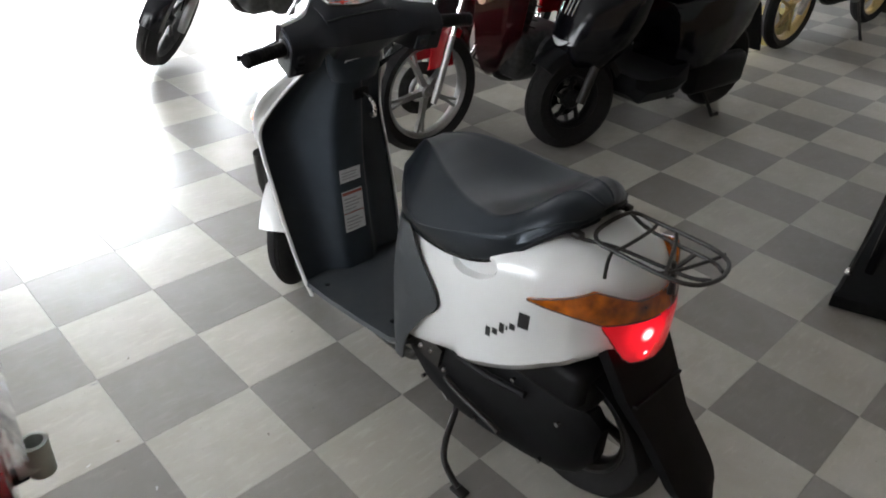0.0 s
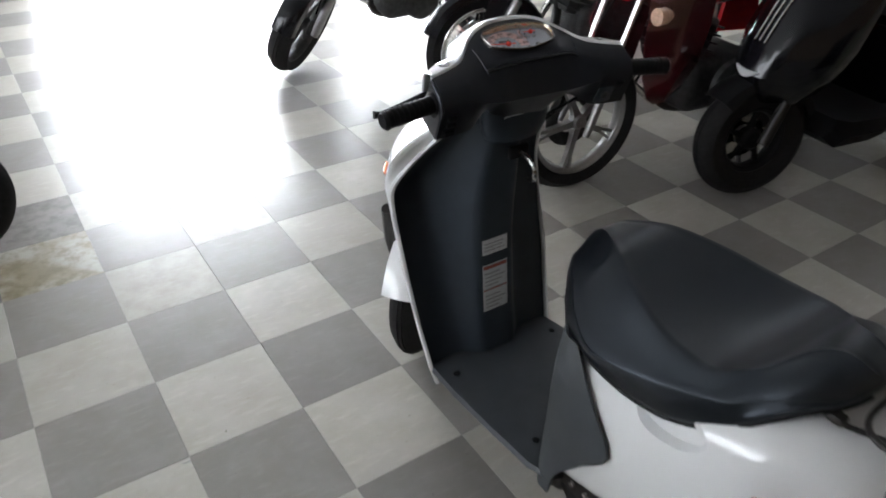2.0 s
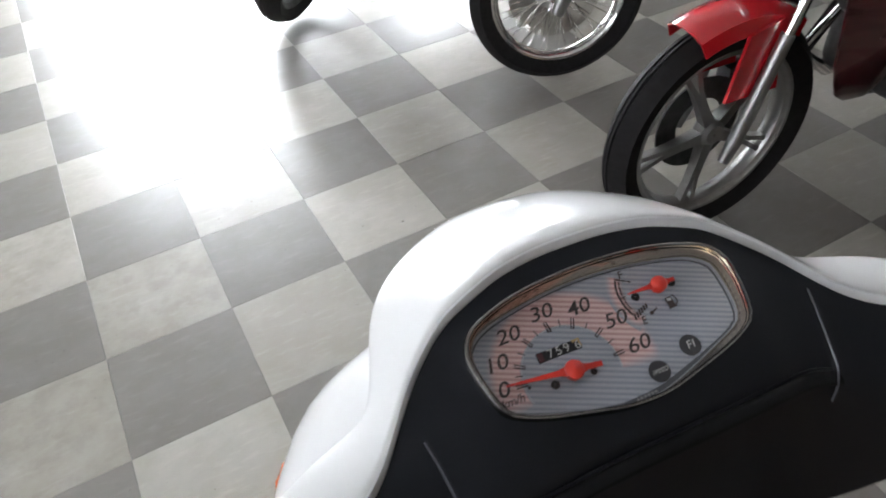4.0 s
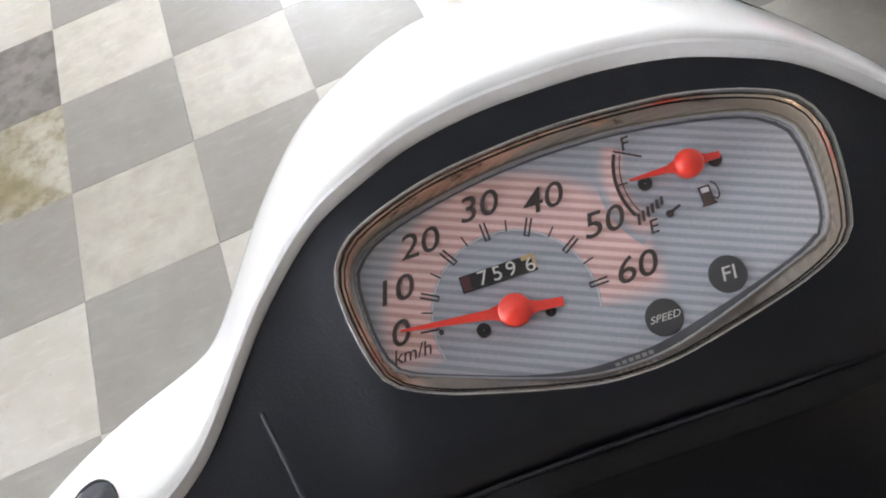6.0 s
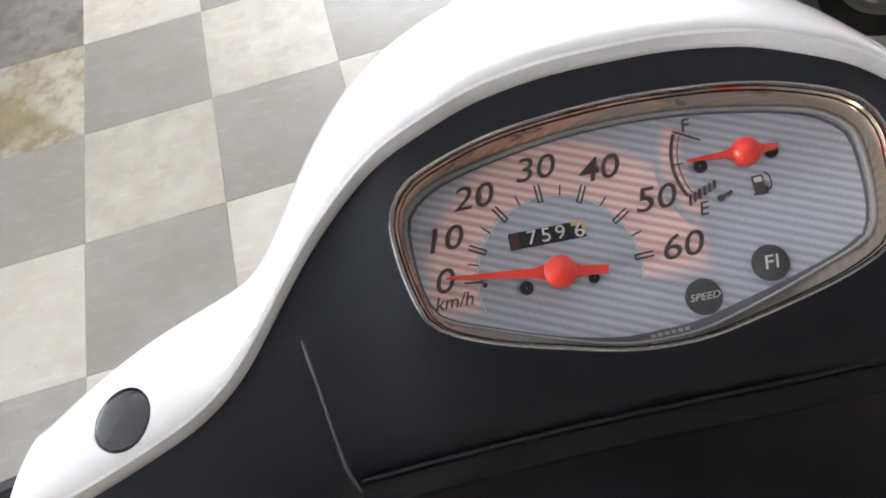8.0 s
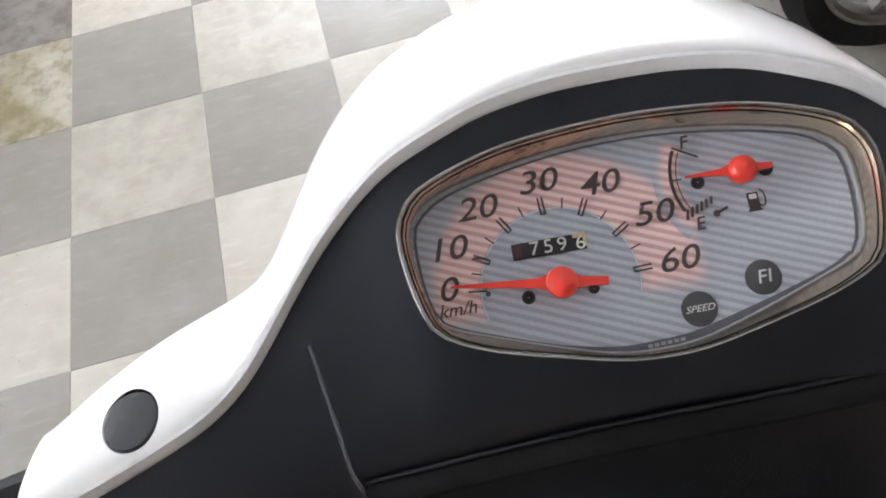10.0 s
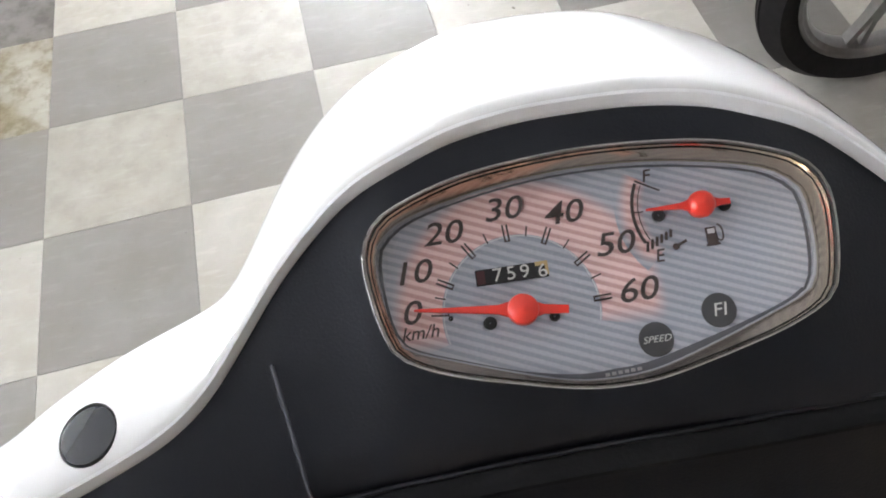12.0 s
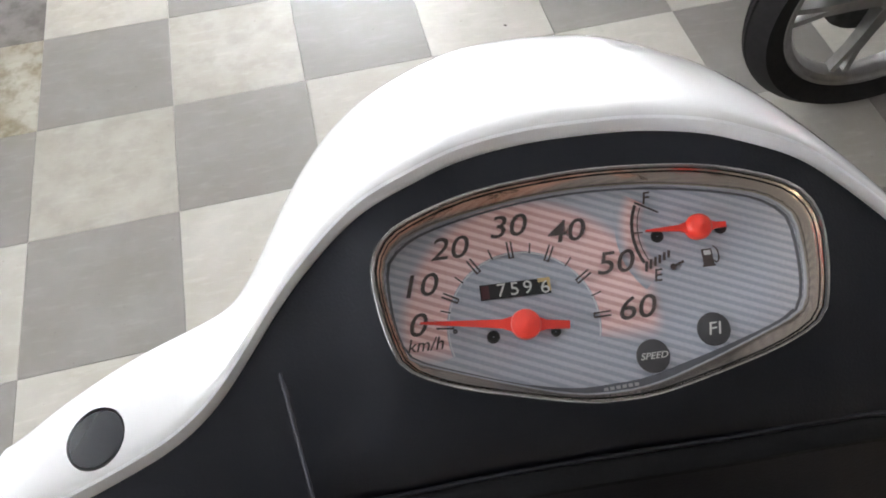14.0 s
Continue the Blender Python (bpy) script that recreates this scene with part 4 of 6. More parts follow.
stand = part("side_stand", tube([(-0.12, -0.20, 0.135), (-0.135, -0.225, 0.11), (-0.205, -0.262, 0.075), (-0.235, -0.29, 0.045), (-0.242, -0.33, 0.016), (-0.245, -0.352, 0.009)], 0.0085, 10, smooth=22), M_METALDARK, scooter, "black side stand resting on the floor")
part("foot", box((-0.247, -0.358, 0.006), (0.03, 0.045, 0.011), 0.004), M_METALDARK, stand)
part("spring", tube([(-0.125, -0.12, 0.16), (-0.14, -0.2, 0.12)], 0.006, 8), M_CHROME, stand)

# front wheel and mudguard, turned to the side
fm = pose(-0.015, 0.655, 0.2, 0, 0, -52)
wheel(scooter, 0.2, 0.082, 0.126, fm, 5, M_ENGINE, 0.045, disc=False, name="front_wheel")
rings = []
for a in np.linspace(0.3, 2.7, 24):
    c, s = math.cos(a), math.sin(a)
    w = 0.052 + 0.006 * max(0, math.sin(a))
    rings.append([(-w, c * 0.205, s * 0.205), (-w * 0.92, c * 0.218, s * 0.218), (-w * 0.5, c * 0.229, s * 0.229), (0, c * 0.232, s * 0.232), (w * 0.5, c * 0.229, s * 0.229), (w * 0.92, c * 0.218, s * 0.218), (w, c * 0.205, s * 0.205)])
part("front_mudguard", moved(thick(loft(rings, False), 0.003), fm), M_WHITE, scooter, "white front mudguard")
for s in (-1, 1):
    part("fork_leg", moved(tube([(s * 0.065, 0.0, 0.0), (s * 0.065, -0.09, 0.2), (s * 0.05, -0.14, 0.32)], 0.016, 10), fm), M_METALDARK, scooter)
part("steering_column", tube([(0, 0.56, 0.5), (0, 0.37, 0.87)], 0.035, 14), M_BLACK, scooter)

# plain dark shapes in place of the side lettering
for s in (-1, 1):
    for k, (wd, ht) in enumerate(((0.012, 0.024), (0.013, 0.015), (0.012, 0.023), (0.004, 0.010), (0.013, 0.015), (0.023, 0.036))):
        y0 = -0.356 - (0.0, 0.0165, 0.033, 0.0485, 0.056, 0.073)[k]
        z0 = 0.472 - (y0 + 0.356) * 0.82
        rows = [[(s * (body_half(y, z) + 0.0012), y, z) for y in np.linspace(y0, y0 - wd, 4)] for z in np.linspace(z0, z0 + ht, 4)]
        bm = thick(loft(rows, False), 0.0006)
        part("emblem_shape", bm, M_INKBLACK, rear_cover)

# ---- handlebar ----
HM = Matrix(((0.9926, 0.1086, -0.054, -0.0037), (-0.1204, 0.9398, -0.3200, 0.3402), (0.0165, 0.3241, 0.9460, 0.9802), (0, 0, 0, 1)))
EDGE = [(0, 0.0630, 0.012), (0.02, 0.0624, 0.012), (0.045, 0.0583, 0.012), (0.065, 0.0512, 0.0105), (0.075, 0.0475, 0.008), (0.085, 0.0418, 0.0045), (0.095, 0.0333, 0.0022), (0.104, 0.0245, 0.001), (0.112, 0.015, 0.0),
        (0.118, 0.0065, -0.001), (0.124, -0.001, -0.0018), (0.130, -0.0098, -0.002), (0.139, -0.0185, -0.002), (0.15, -0.026, -0.002), (0.17, -0.0345, -0.002), (0.19, -0.042, -0.002), (0.212, -0.0485, -0.002)]
NOSE = [(0, 0.1510, -0.0819), (0.03, 0.1480, -0.0796), (0.055, 0.1375, -0.0745), (0.08, 0.1212, -0.0671), (0.097, 0.1047, -0.0630), (0.107, 0.0880, -0.0564), (0.114, 0.0704, -0.0439), (0.118, 0.0530, -0.0300), (0.123, 0.0289, -0.0165),
        (0.13, 0.0226, -0.0185), (0.145, 0.0168, -0.0205), (0.17, 0.0060, -0.0160), (0.195, -0.0080, -0.0145), (0.213, -0.0195, -0.0180)]


def eased(rows, reach=0.216, step=0.002, spread=0.005):
    """A smooth reading of rows (u, a, b), the same on both sides of the bar's middle."""
    us = np.arange(-reach, reach + step / 2, step)
    vals = np.array([table(rows, min(abs(u), rows[-1][0])) for u in us])
    k = np.exp(-0.5 * (np.arange(-9, 10) * step / spread) ** 2)
    k /= k.sum()
    soft = np.stack([np.convolve(np.pad(vals[:, c], 9, mode="reflect", reflect_type="odd"), k, "valid") for c in range(vals.shape[1])], 1)
    return lambda u: [float(np.interp(u, us, soft[:, c])) for c in range(soft.shape[1])]


edge_at, nose_at = eased(EDGE), eased(NOSE, spread=0.006)
ROUND = [(0, 1.24), (0.03, 1.21), (0.06, 1.15), (0.09, 1.12), (0.12, 1.12), (0.15, 1.25), (0.213, 1.25)]
BACK = [(0, -0.046, 0.001, -0.094, -0.052, -0.068, -0.134, 0.02, -0.13), (0.045, -0.047, 0.001, -0.094, -0.052, -0.066, -0.130, 0.02, -0.125), (0.07, -0.049, 0.0, -0.099, -0.048, -0.060, -0.112, 0.02, -0.105), (0.088, -0.052, -0.004, -0.102, -0.044, -0.060, -0.092, 0.01, -0.088),
        (0.108, -0.060, -0.008, -0.104, -0.038, -0.074, -0.090, -0.005, -0.085), (0.13, -0.074, -0.010, -0.105, -0.034, -0.095, -0.096, -0.02, -0.092), (0.15, -0.084, -0.011, -0.104, -0.032, -0.102, -0.100, -0.03, -0.098), (0.212, -0.092, -0.011, -0.107, -0.032, -0.105, -0.102, -0.04, -0.10)]
rings = []
for u in np.linspace(-0.212, 0.212, 107):
    ve, ne = edge_at(u)
    vb, nb, vc, nc, vd, nd, vf, nf = table(BACK, abs(u))
    top = [(ve + (vb - ve) * s, ne + (nb - ne) * s + 0.003 * math.sin(math.pi * s)) for s in (0, 0.25, 0.5, 0.75, 0.93)]
    ring = top + [(vb - 0.004, nb - 0.005), (vb * 0.5 + vc * 0.5 - 0.003, nb * 0.45 + nc * 0.55), (vc, nc), (vc * 0.55 + vd * 0.45 - 0.002, (nc + nd) / 2), (vd, nd), (vf, nf), (ve - 0.012, (ne + nf) / 2), (ve - 0.006, ne - 0.004)]
    rings.append([(u, v, n) for v, n in ring])
cover = loft(rings)
BEZEL = mirrored([(0, 0.051), (0.027, 0.0495), (0.046, 0.0465), (0.064, 0.0405), (0.0735, 0.0345), (0.078, 0.0245), (0.077, 0.010), (0.0735, -0.0045), (0.069, -0.0115), (0.0555, -0.018), (0.036, -0.0235), (0.014, -0.0285), (0, -0.0295)])
FACE = mirrored([(0, 0.046), (0.02, 0.045), (0.04, 0.042), (0.058, 0.0375), (0.067, 0.0325), (0.0715, 0.026), (0.0715, 0.010), (0.069, -0.002), (0.064, -0.0075), (0.05, -0.013), (0.032, -0.0192), (0.014, -0.0243), (0, -0.0255)])
bz, fc = [(x * 0.973, y * 0.960 + 0.0003) for x, y in rounded(BEZEL)], [(x * 1.02, y) for x, y in rounded(FACE)]
cover = cut(cover, plate([(x * 0.985, y * 0.985) for x, y in bz], -0.012, 0.05))
bar = part("handlebar_cover", moved(cover, HM), M_COVER, scooter, "charcoal plastic handlebar cover", 42)
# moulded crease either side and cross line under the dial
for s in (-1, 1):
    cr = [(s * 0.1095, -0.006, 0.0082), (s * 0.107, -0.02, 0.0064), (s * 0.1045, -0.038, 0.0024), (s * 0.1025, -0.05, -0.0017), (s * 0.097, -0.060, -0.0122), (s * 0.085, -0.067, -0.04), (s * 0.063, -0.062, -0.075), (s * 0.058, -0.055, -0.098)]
    part("crease", moved(tube(cr, 0.0008, 8, smooth=28), HM), M_CREASELIT, bar)
LIP = [(-0.100, -0.0515, -0.0035), (-0.055, -0.0480, -0.0005), (-0.02, -0.0460, 0.0008), (0.035, -0.0445, 0.0008), (0.085, -0.0430, -0.0010), (0.105, -0.047, -0.006)]
part("cross_ridge", moved(tube(LIP, 0.0009, 12, smooth=30), HM), M_COVER, bar)
# black strip laid on for the shade in the recess below the ridge
part("joint_shade_strip", moved(tube([(u, v - 0.0046, n - 0.0012) for u, v, n in LIP], 0.0046, 10, smooth=30, flat=0.5), HM), M_BLACK, bar, "black strip painting the shaded recess between the covers")

def cowl_ring(u):
    """(v, n) points of the cowl from its rear edge over the top to the front, at u across the bar."""
    ve, ne = edge_at(u)
    vs, ns = nose_at(u)
    m = 2 / float(np.interp(abs(u), *zip(*ROUND)))
    ring = [(ve - 0.0005, ne - 0.004), (ve, ne + 0.0015), (ve + 0.003, ne + 0.0035), (ve + 0.0055, ne + 0.0035)]
    for k in range(1, 13):
        a = k / 12 * math.pi / 2
        ring.append((ve + 0.006 + (vs - ve - 0.006) * math.sin(a) ** m, ne + 0.0035 + (ns - ne - 0.0035) * (1 - max(0.0, math.cos(a)) ** m)))
    return ring + [(vs + 0.001, ns - 0.012), (vs - 0.002, ns - 0.03), (vs - 0.012, ns - 0.055), (vs - 0.03, ns - 0.07)]


rings = []
for u in np.linspace(-0.213, 0.213, 143):
    ring = cowl_ring(u)
    rings.append([(u, v, n) for v, n in ring])
hood = thick(loft(rings, False), 0.0025)
for s in (-1, 1):
    hood = cut(hood, lathe([(-0.05, 0.0005), (-0.05, 0.0103), (0.05, 0.0103), (0.05, 0.0005)], 48, (s * 0.1745, -0.0192, 0.0), "z", closed=False))
hood = part("headlamp_cowl", moved(hood, HM), M_WHITE, scooter, "gloss white front handlebar cowl", 40)
rim = [[(u, edge_at(u)[0] + 0.0004 + dv, edge_at(u)[1] + dn) for dv, dn in ((-0.0014, -0.003), (-0.0014, 0.0004), (-0.0006, 0.0020), (0.0016, 0.0042), (0.0028, 0.0043), (0.0028, -0.003))] for u in np.linspace(-0.212, 0.212, 141)]


def plug_pose(u, v):
    """Pose on the cowl's skin at (u, v), its z axis along the skin's normal."""
    def height(a, b):
        vs, ns = zip(*[p for p in cowl_ring(a)[3:16]])
        return float(np.interp(b, vs, ns))
    e = 0.007
    nrm = Vector((-(height(u + e, v) - height(u - e, v)) / (2 * e), -(height(u, v + e) - height(u, v - e)) / (2 * e), 1)).normalized()
    return Matrix.Translation((u, v, (height(u, v) + height(u, v + e) + height(u, v - e)) / 3)) @ nrm.to_track_quat("Z", "Y").to_matrix().to_4x4()


part("cowl_edge", moved(loft(rim), HM), M_WHITE_EDGE, hood, "pale grey edge of the cowl")
for s in (-1, 1):
    part("mirror_socket", moved(lathe([(0.0002, 0.0001), (0.0002, 0.0088), (0.0, 0.0098), (-0.0008, 0.0101), (-0.012, 0.0101)], 48, (0, 0, 0), "z", closed=False), HM @ plug_pose(s * 0.1745, -0.0192)), M_PLUG, hood, "glossy black plug in the mirror socket")
part("headlamp", moved(lathe([(0.0, 0.0005), (-0.004, 0.03), (-0.02, 0.055), (-0.03, 0.055), (-0.03, 0.0005)], 32, (0, 0, 0), "y", closed=False), HM @ pose(0, 0.152, -0.12, 20) @ Matrix.Diagonal((1.2, 1, 0.7, 1))), M_CHROME, hood)

for s in (-1, 1):
    grip = part("grip", moved(tube([(s * 0.2, -0.072, -0.042), (s * 0.213, -0.074, -0.042), (s * 0.218, -0.074, -0.042), (s * 0.2195, -0.074, -0.042), (s * 0.31, -0.088, -0.044), (s * 0.316, -0.089, -0.044), (s * 0.322, -0.09, -0.044)], [0.022, 0.024, 0.024, 0.0165, 0.0165, 0.0185, 0.014], 16), HM), M_BLACK, scooter, "black rubber handlebar grip")
    for k in range(8):
        part("rib", moved(lathe([(-0.003, 0.0155), (-0.003, 0.0172), (0.003, 0.0172), (0.003, 0.0155)], 16, (0, 0, 0)), HM @ pose(s * (0.229 + 0.0105 * k), -0.0755 - 0.0016 * k, -0.0422, 0, 0, s * -8.7)), M_BLACK, grip)
    part("brake_lever", moved(tube([(s * 0.19, -0.035, -0.05), (s * 0.215, -0.03, -0.06), (s * 0.26, -0.037, -0.066), (s * 0.305, -0.047, -0.068), (s * 0.318, -0.045, -0.068)], [0.008, 0.008, 0.006, 0.006, 0.008], 8), HM), M_BLACK, scooter, "black brake lever")
    part("pod_flange", moved(loft([[(s * x, v * k - 0.075 * (1 - k), n * k - 0.05 * (1 - k)) for v, n in ((-0.05, -0.006), (-0.09, -0.013), (-0.108, -0.032), (-0.106, -0.1), (-0.1, -0.104), (-0.045, -0.102), (-0.042, -0.05))] for x, k in ((0.209, 0.98), (0.211, 1.02), (0.2145, 1.02), (0.2165, 0.95))]), HM), M_COVER, bar)
# switches on the left pod, start button and key switch on the right one
for u, n, w, h in ((-0.190, -0.052, 0.016, 0.010), (-0.190, -0.068, 0.018, 0.008), (-0.192, -0.087, 0.020, 0.011), (0.188, -0.050, 0.016, 0.012)):
    sw = part("switch_bezel", moved(box((u, -0.1060, n), (w + 0.006, 0.004, h + 0.005), 0.0015), HM), M_COVER, bar)
    part("switch_button", moved(box((u, -0.1095, n), (w, 0.006, h), 0.0022), HM), M_BLACK, sw)
keyplate = part("key_panel", moved(box((0.160, -0.1035, -0.073), (0.040, 0.008, 0.040), 0.004), HM), M_PANEL, bar, "raised square key panel")
part("ignition_switch", moved(lathe([(-0.004, 0.0005), (-0.004, 0.004), (-0.001, 0.0085), (0.004, 0.0095), (0.008, 0.0095)], 24, (0.160, -0.108, -0.073), "y"), HM), M_ENGINE, keyplate, "ignition key switch")
part("fuse_label", moved(thick(loft([[(u, v, n) for u in (-0.048, -0.027, -0.006)] for n, v in ((-0.126, -0.0725), (-0.108, -0.0785))], False), 0.0008), HM), M_LABEL, bar, "small white label")
part("screw", moved(lathe([(-0.002, 0.0005), (-0.002, 0.003), (0.002, 0.003)], 10, (-0.027, -0.069, -0.131), "y"), HM), M_CHROME, bar)
part("neck_collar", loft([[(0.085 * c * k, 0.345 + s_ * 0.045 * k, z) for c, s_ in [(math.cos(a), math.sin(a)) for a in np.linspace(0, 2 * math.pi, 32, endpoint=False)]] for z, k in ((0.79, 0.8), (0.81, 0.92), (0.835, 0.97), (0.87, 0.95))]), M_PANEL, scooter, "dark plastic steering collar")
part("cable", tube([(0.10, 0.36, 0.90), (0.13, 0.34, 0.84), (0.09, 0.36, 0.79), (0.04, 0.39, 0.76)], 0.004, 8, smooth=16), M_BLACK, scooter)
part("cable", tube([(0.16, 0.33, 0.93), (0.17, 0.31, 0.87), (0.10, 0.35, 0.81), (0.05, 0.38, 0.77)], 0.0035, 8, smooth=16), M_BLACK, scooter)

# instrument panel
dial = part("instrument_dial", plate(fc, -0.011, 0.0), M_DIAL, scooter, "blue-grey striped speedometer dial", 30)
dial.matrix_basis = HM
HUBX = -0.027
rings = [[(x * 1.012, y * 1.012, 0.0045) for x, y in bz], [(x * 1.014, y * 1.014, 0.0115) for x, y in bz], [(x, y, 0.0135) for x, y in bz], [(x * 0.990, y * 0.988, 0.0136) for x, y in bz], [(x * 0.984, y * 0.981, 0.0124) for x, y in bz], [(x * 0.979, y * 0.975, 0.0126) for x, y in bz], [(x * 0.965, y * 0.96, 0.0105) for x, y in bz],
         [(x * 0.955, y * 0.95, 0.0085) for x, y in bz], [(x * 1.004, y * 1.004, 0.0012) for x, y in fc], [(x * 0.994, y * 0.994, 0.0012) for x, y in fc], [(x * 0.994, y * 0.994, -0.002) for x, y in fc]]
part("bezel_frame", loft(rings[:6], True, False, False), M_RIM, dial, "smoked chrome outer frame of the dial", 40)
part("bezel_step", loft(rings[8:], True, False, False), M_STEP, dial, "pale narrow step round the dial", 40)
part("bezel", loft(rings[5:9], True, False, False), M_BEZEL, dial, "chrome inner slope of the dial bezel, tan reflection in its colour", 40)
part("bezel_rim", tube([(x, y, 0.0124) for x, y in bz], 0.0006, 8, closed=True), M_CHROME, dial, "narrow bright chrome rim line")
part("bezel_line", tube([(x * 0.973, y * 0.966, 0.0112) for x, y in bz], 0.0004, 6, closed=True), M_BLACK, dial)
part("edge_line", loft([[(x * 0.985, y * 0.985, 0.0001) for x, y in fc], [(x * 0.985, y * 0.985, 0.0005) for x, y in fc], [(x * 0.972, y * 0.97, 0.0005) for x, y in fc], [(x * 0.972, y * 0.97, 0.0001) for x, y in fc]], True, False, False), M_DIALEDGE, dial)
low = [(x * 0.972, y * 0.972) for x, y in fc if y < -0.004 and x > -0.03]
low = sorted(low, key=lambda p: p[0])
part("lower_band", thick(loft([[(x, y, 0.0008) for x, y in low], [(x * 0.99, y + 0.0022 * min(1, (x + 0.03) / 0.03) * max(0.2, min(1, (0.062 - x) / 0.04)), 0.0008) for x, y in low]], False), 0.0004), M_DIALEDGE, dial)
bars = [(0.003 + 0.0021 * k, -0.0234 + 0.0001 * k) for k in range(6)]
part("text_bar", join(*[box((x - 0.006, y - 0.0008, 0.0012), (0.0014, 0.0011, 0.0003)) for x, y in bars]), M_LABELGREY, dial)


def sector(cx, cy, r0, r1, a0, a1, z, n=48):
    rows = []
    for r in (r0, (r0 + r1) / 2, r1):
        rows.append([(cx + r * math.cos(a), cy + r * math.sin(a), z) for a in np.linspace(radians(a0), radians(a1), n)])
    return thick(loft(rows, False), 0.0002)


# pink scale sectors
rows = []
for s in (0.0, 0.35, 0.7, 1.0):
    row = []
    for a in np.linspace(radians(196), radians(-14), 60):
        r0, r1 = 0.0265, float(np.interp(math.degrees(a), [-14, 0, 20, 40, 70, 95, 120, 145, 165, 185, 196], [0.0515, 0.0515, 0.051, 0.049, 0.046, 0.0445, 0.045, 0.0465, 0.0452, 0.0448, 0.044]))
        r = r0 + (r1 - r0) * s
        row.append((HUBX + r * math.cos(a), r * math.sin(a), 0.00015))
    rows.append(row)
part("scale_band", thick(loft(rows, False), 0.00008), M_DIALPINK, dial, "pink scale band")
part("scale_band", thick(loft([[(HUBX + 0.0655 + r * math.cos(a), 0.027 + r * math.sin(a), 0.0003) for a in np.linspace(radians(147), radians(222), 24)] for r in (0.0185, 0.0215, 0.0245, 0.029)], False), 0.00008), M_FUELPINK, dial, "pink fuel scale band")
part("scale_line", sector(HUBX, 0, 0.0258, 0.0261, 196, -14, 0.0008), M_LABEL, dial)
for k, (txt, x, y) in enumerate((("0", -0.0369, 0.0045), ("10", -0.035, 0.018), ("20", -0.0228, 0.030), ("30", -0.0014, 0.0354), ("40", 0.0187, 0.0312), ("50", 0.034, 0.018), ("60", 0.0386, 0.0015))):
    word(txt, 0.0112, Matrix.Translation((HUBX + x, y, 0.0009)), M_INK, dial, "numeral", 0.25, 0.00005, 1.2)
word("km/h", 0.0062, Matrix.Translation((HUBX - 0.0345, -0.0022, 0.0009)), M_INK, dial, "unit_text", 0.3, 0.00004, 1.0)
for k in range(13):
    a = radians(float(np.interp(k, [0, 2, 4, 6, 8, 10, 12], [173, 152, 122.5, 92.5, 63.5, 33, 2])))
    c, s = math.cos(a), math.sin(a)
    m = Matrix.Translation((HUBX, 0, 0.001)) @ Matrix.Rotation(a, 4, "Z")
    if k % 2 == 0:
        for d in (-0.0007, 0.0007):
            part("tick", moved(box((0.0272, d, 0), (0.0058, 0.0006, 0.0003)), m), M_INK, dial)
        part("tick", moved(box((0.0243, 0, 0), (0.0004, 0.002, 0.0003)), m), M_INK, dial)
    else:
        part("tick", moved(box((0.0275, 0, 0), (0.0036, 0.0005, 0.0003)), m), M_INK, dial)
part("odometer_window", box((HUBX - 0.0013, 0.0132, 0.0008), (0.0245, 0.0054, 0.0006), 0.0002, 1), M_INKBLACK, dial, "black odometer window")
part("odometer_wheel", box((HUBX + 0.009, 0.0135, 0.0014), (0.0038, 0.0047, 0.0004)), M_INKBLACK, dial)
part("odometer_wheel", box((HUBX + 0.0088, 0.01515, 0.0017), (0.0042, 0.0014, 0.0003)), M_ODO_TAN, dial)
part("odometer_wheel", box((HUBX + 0.0104, 0.0135, 0.00165), (0.0010, 0.0046, 0.0003)), M_ODO_TAN, dial)
part("odometer_wheel", box((HUBX - 0.0118, 0.0131, 0.0014), (0.0028, 0.0046, 0.0003)), mat("maroon_wheel", (0.07, 0.02, 0.025), 0.5), dial)
for k, ch in enumerate("759"):
    word(ch, 0.0064, Matrix.Translation((HUBX - 0.0062 + 0.0046 * k, 0.0131, 0.0017)), M_WHITEINK, dial, "odometer_digit", 0, 0.0, 1.1)
word("6", 0.0064, Matrix.Translation((HUBX + 0.0089, 0.0125, 0.0019)), M_WHITEINK, dial, "odometer_digit", 0, 0.0, 1.1)


def needle(cx, cy, a, l0, l1, w0, w1, z, rad):
    m = Matrix.Translation((cx, cy, z)) @ Matrix.Rotation(a, 4, "Z")
    bm = plate([(-l1, -w1 * 0.95), (-l1, w1 * 0.95), (-rad * 1.3, w1 * 1.15), (0, rad * 0.75), (rad * 1.5, w1 * 1.1), (l0, w0), (l0, -w0), (rad * 1.5, -w1 * 1.1), (0, -rad * 0.75), (-rad * 1.3, -w1 * 1.15)], -0.0005, 0.0007, 0.0002)
    nd = part("needle", moved(bm, m), M_NEEDLE, dial, "orange-red pointer")
    part("needle_hub", lathe([(-0.003, rad * 0.9), (0.0, rad), (0.0016, rad * 0.93), (0.003, rad * 0.62), (0.0036, 0.00002)], 28, (cx, cy, z), "z", closed=False), M_NEEDLE, nd)


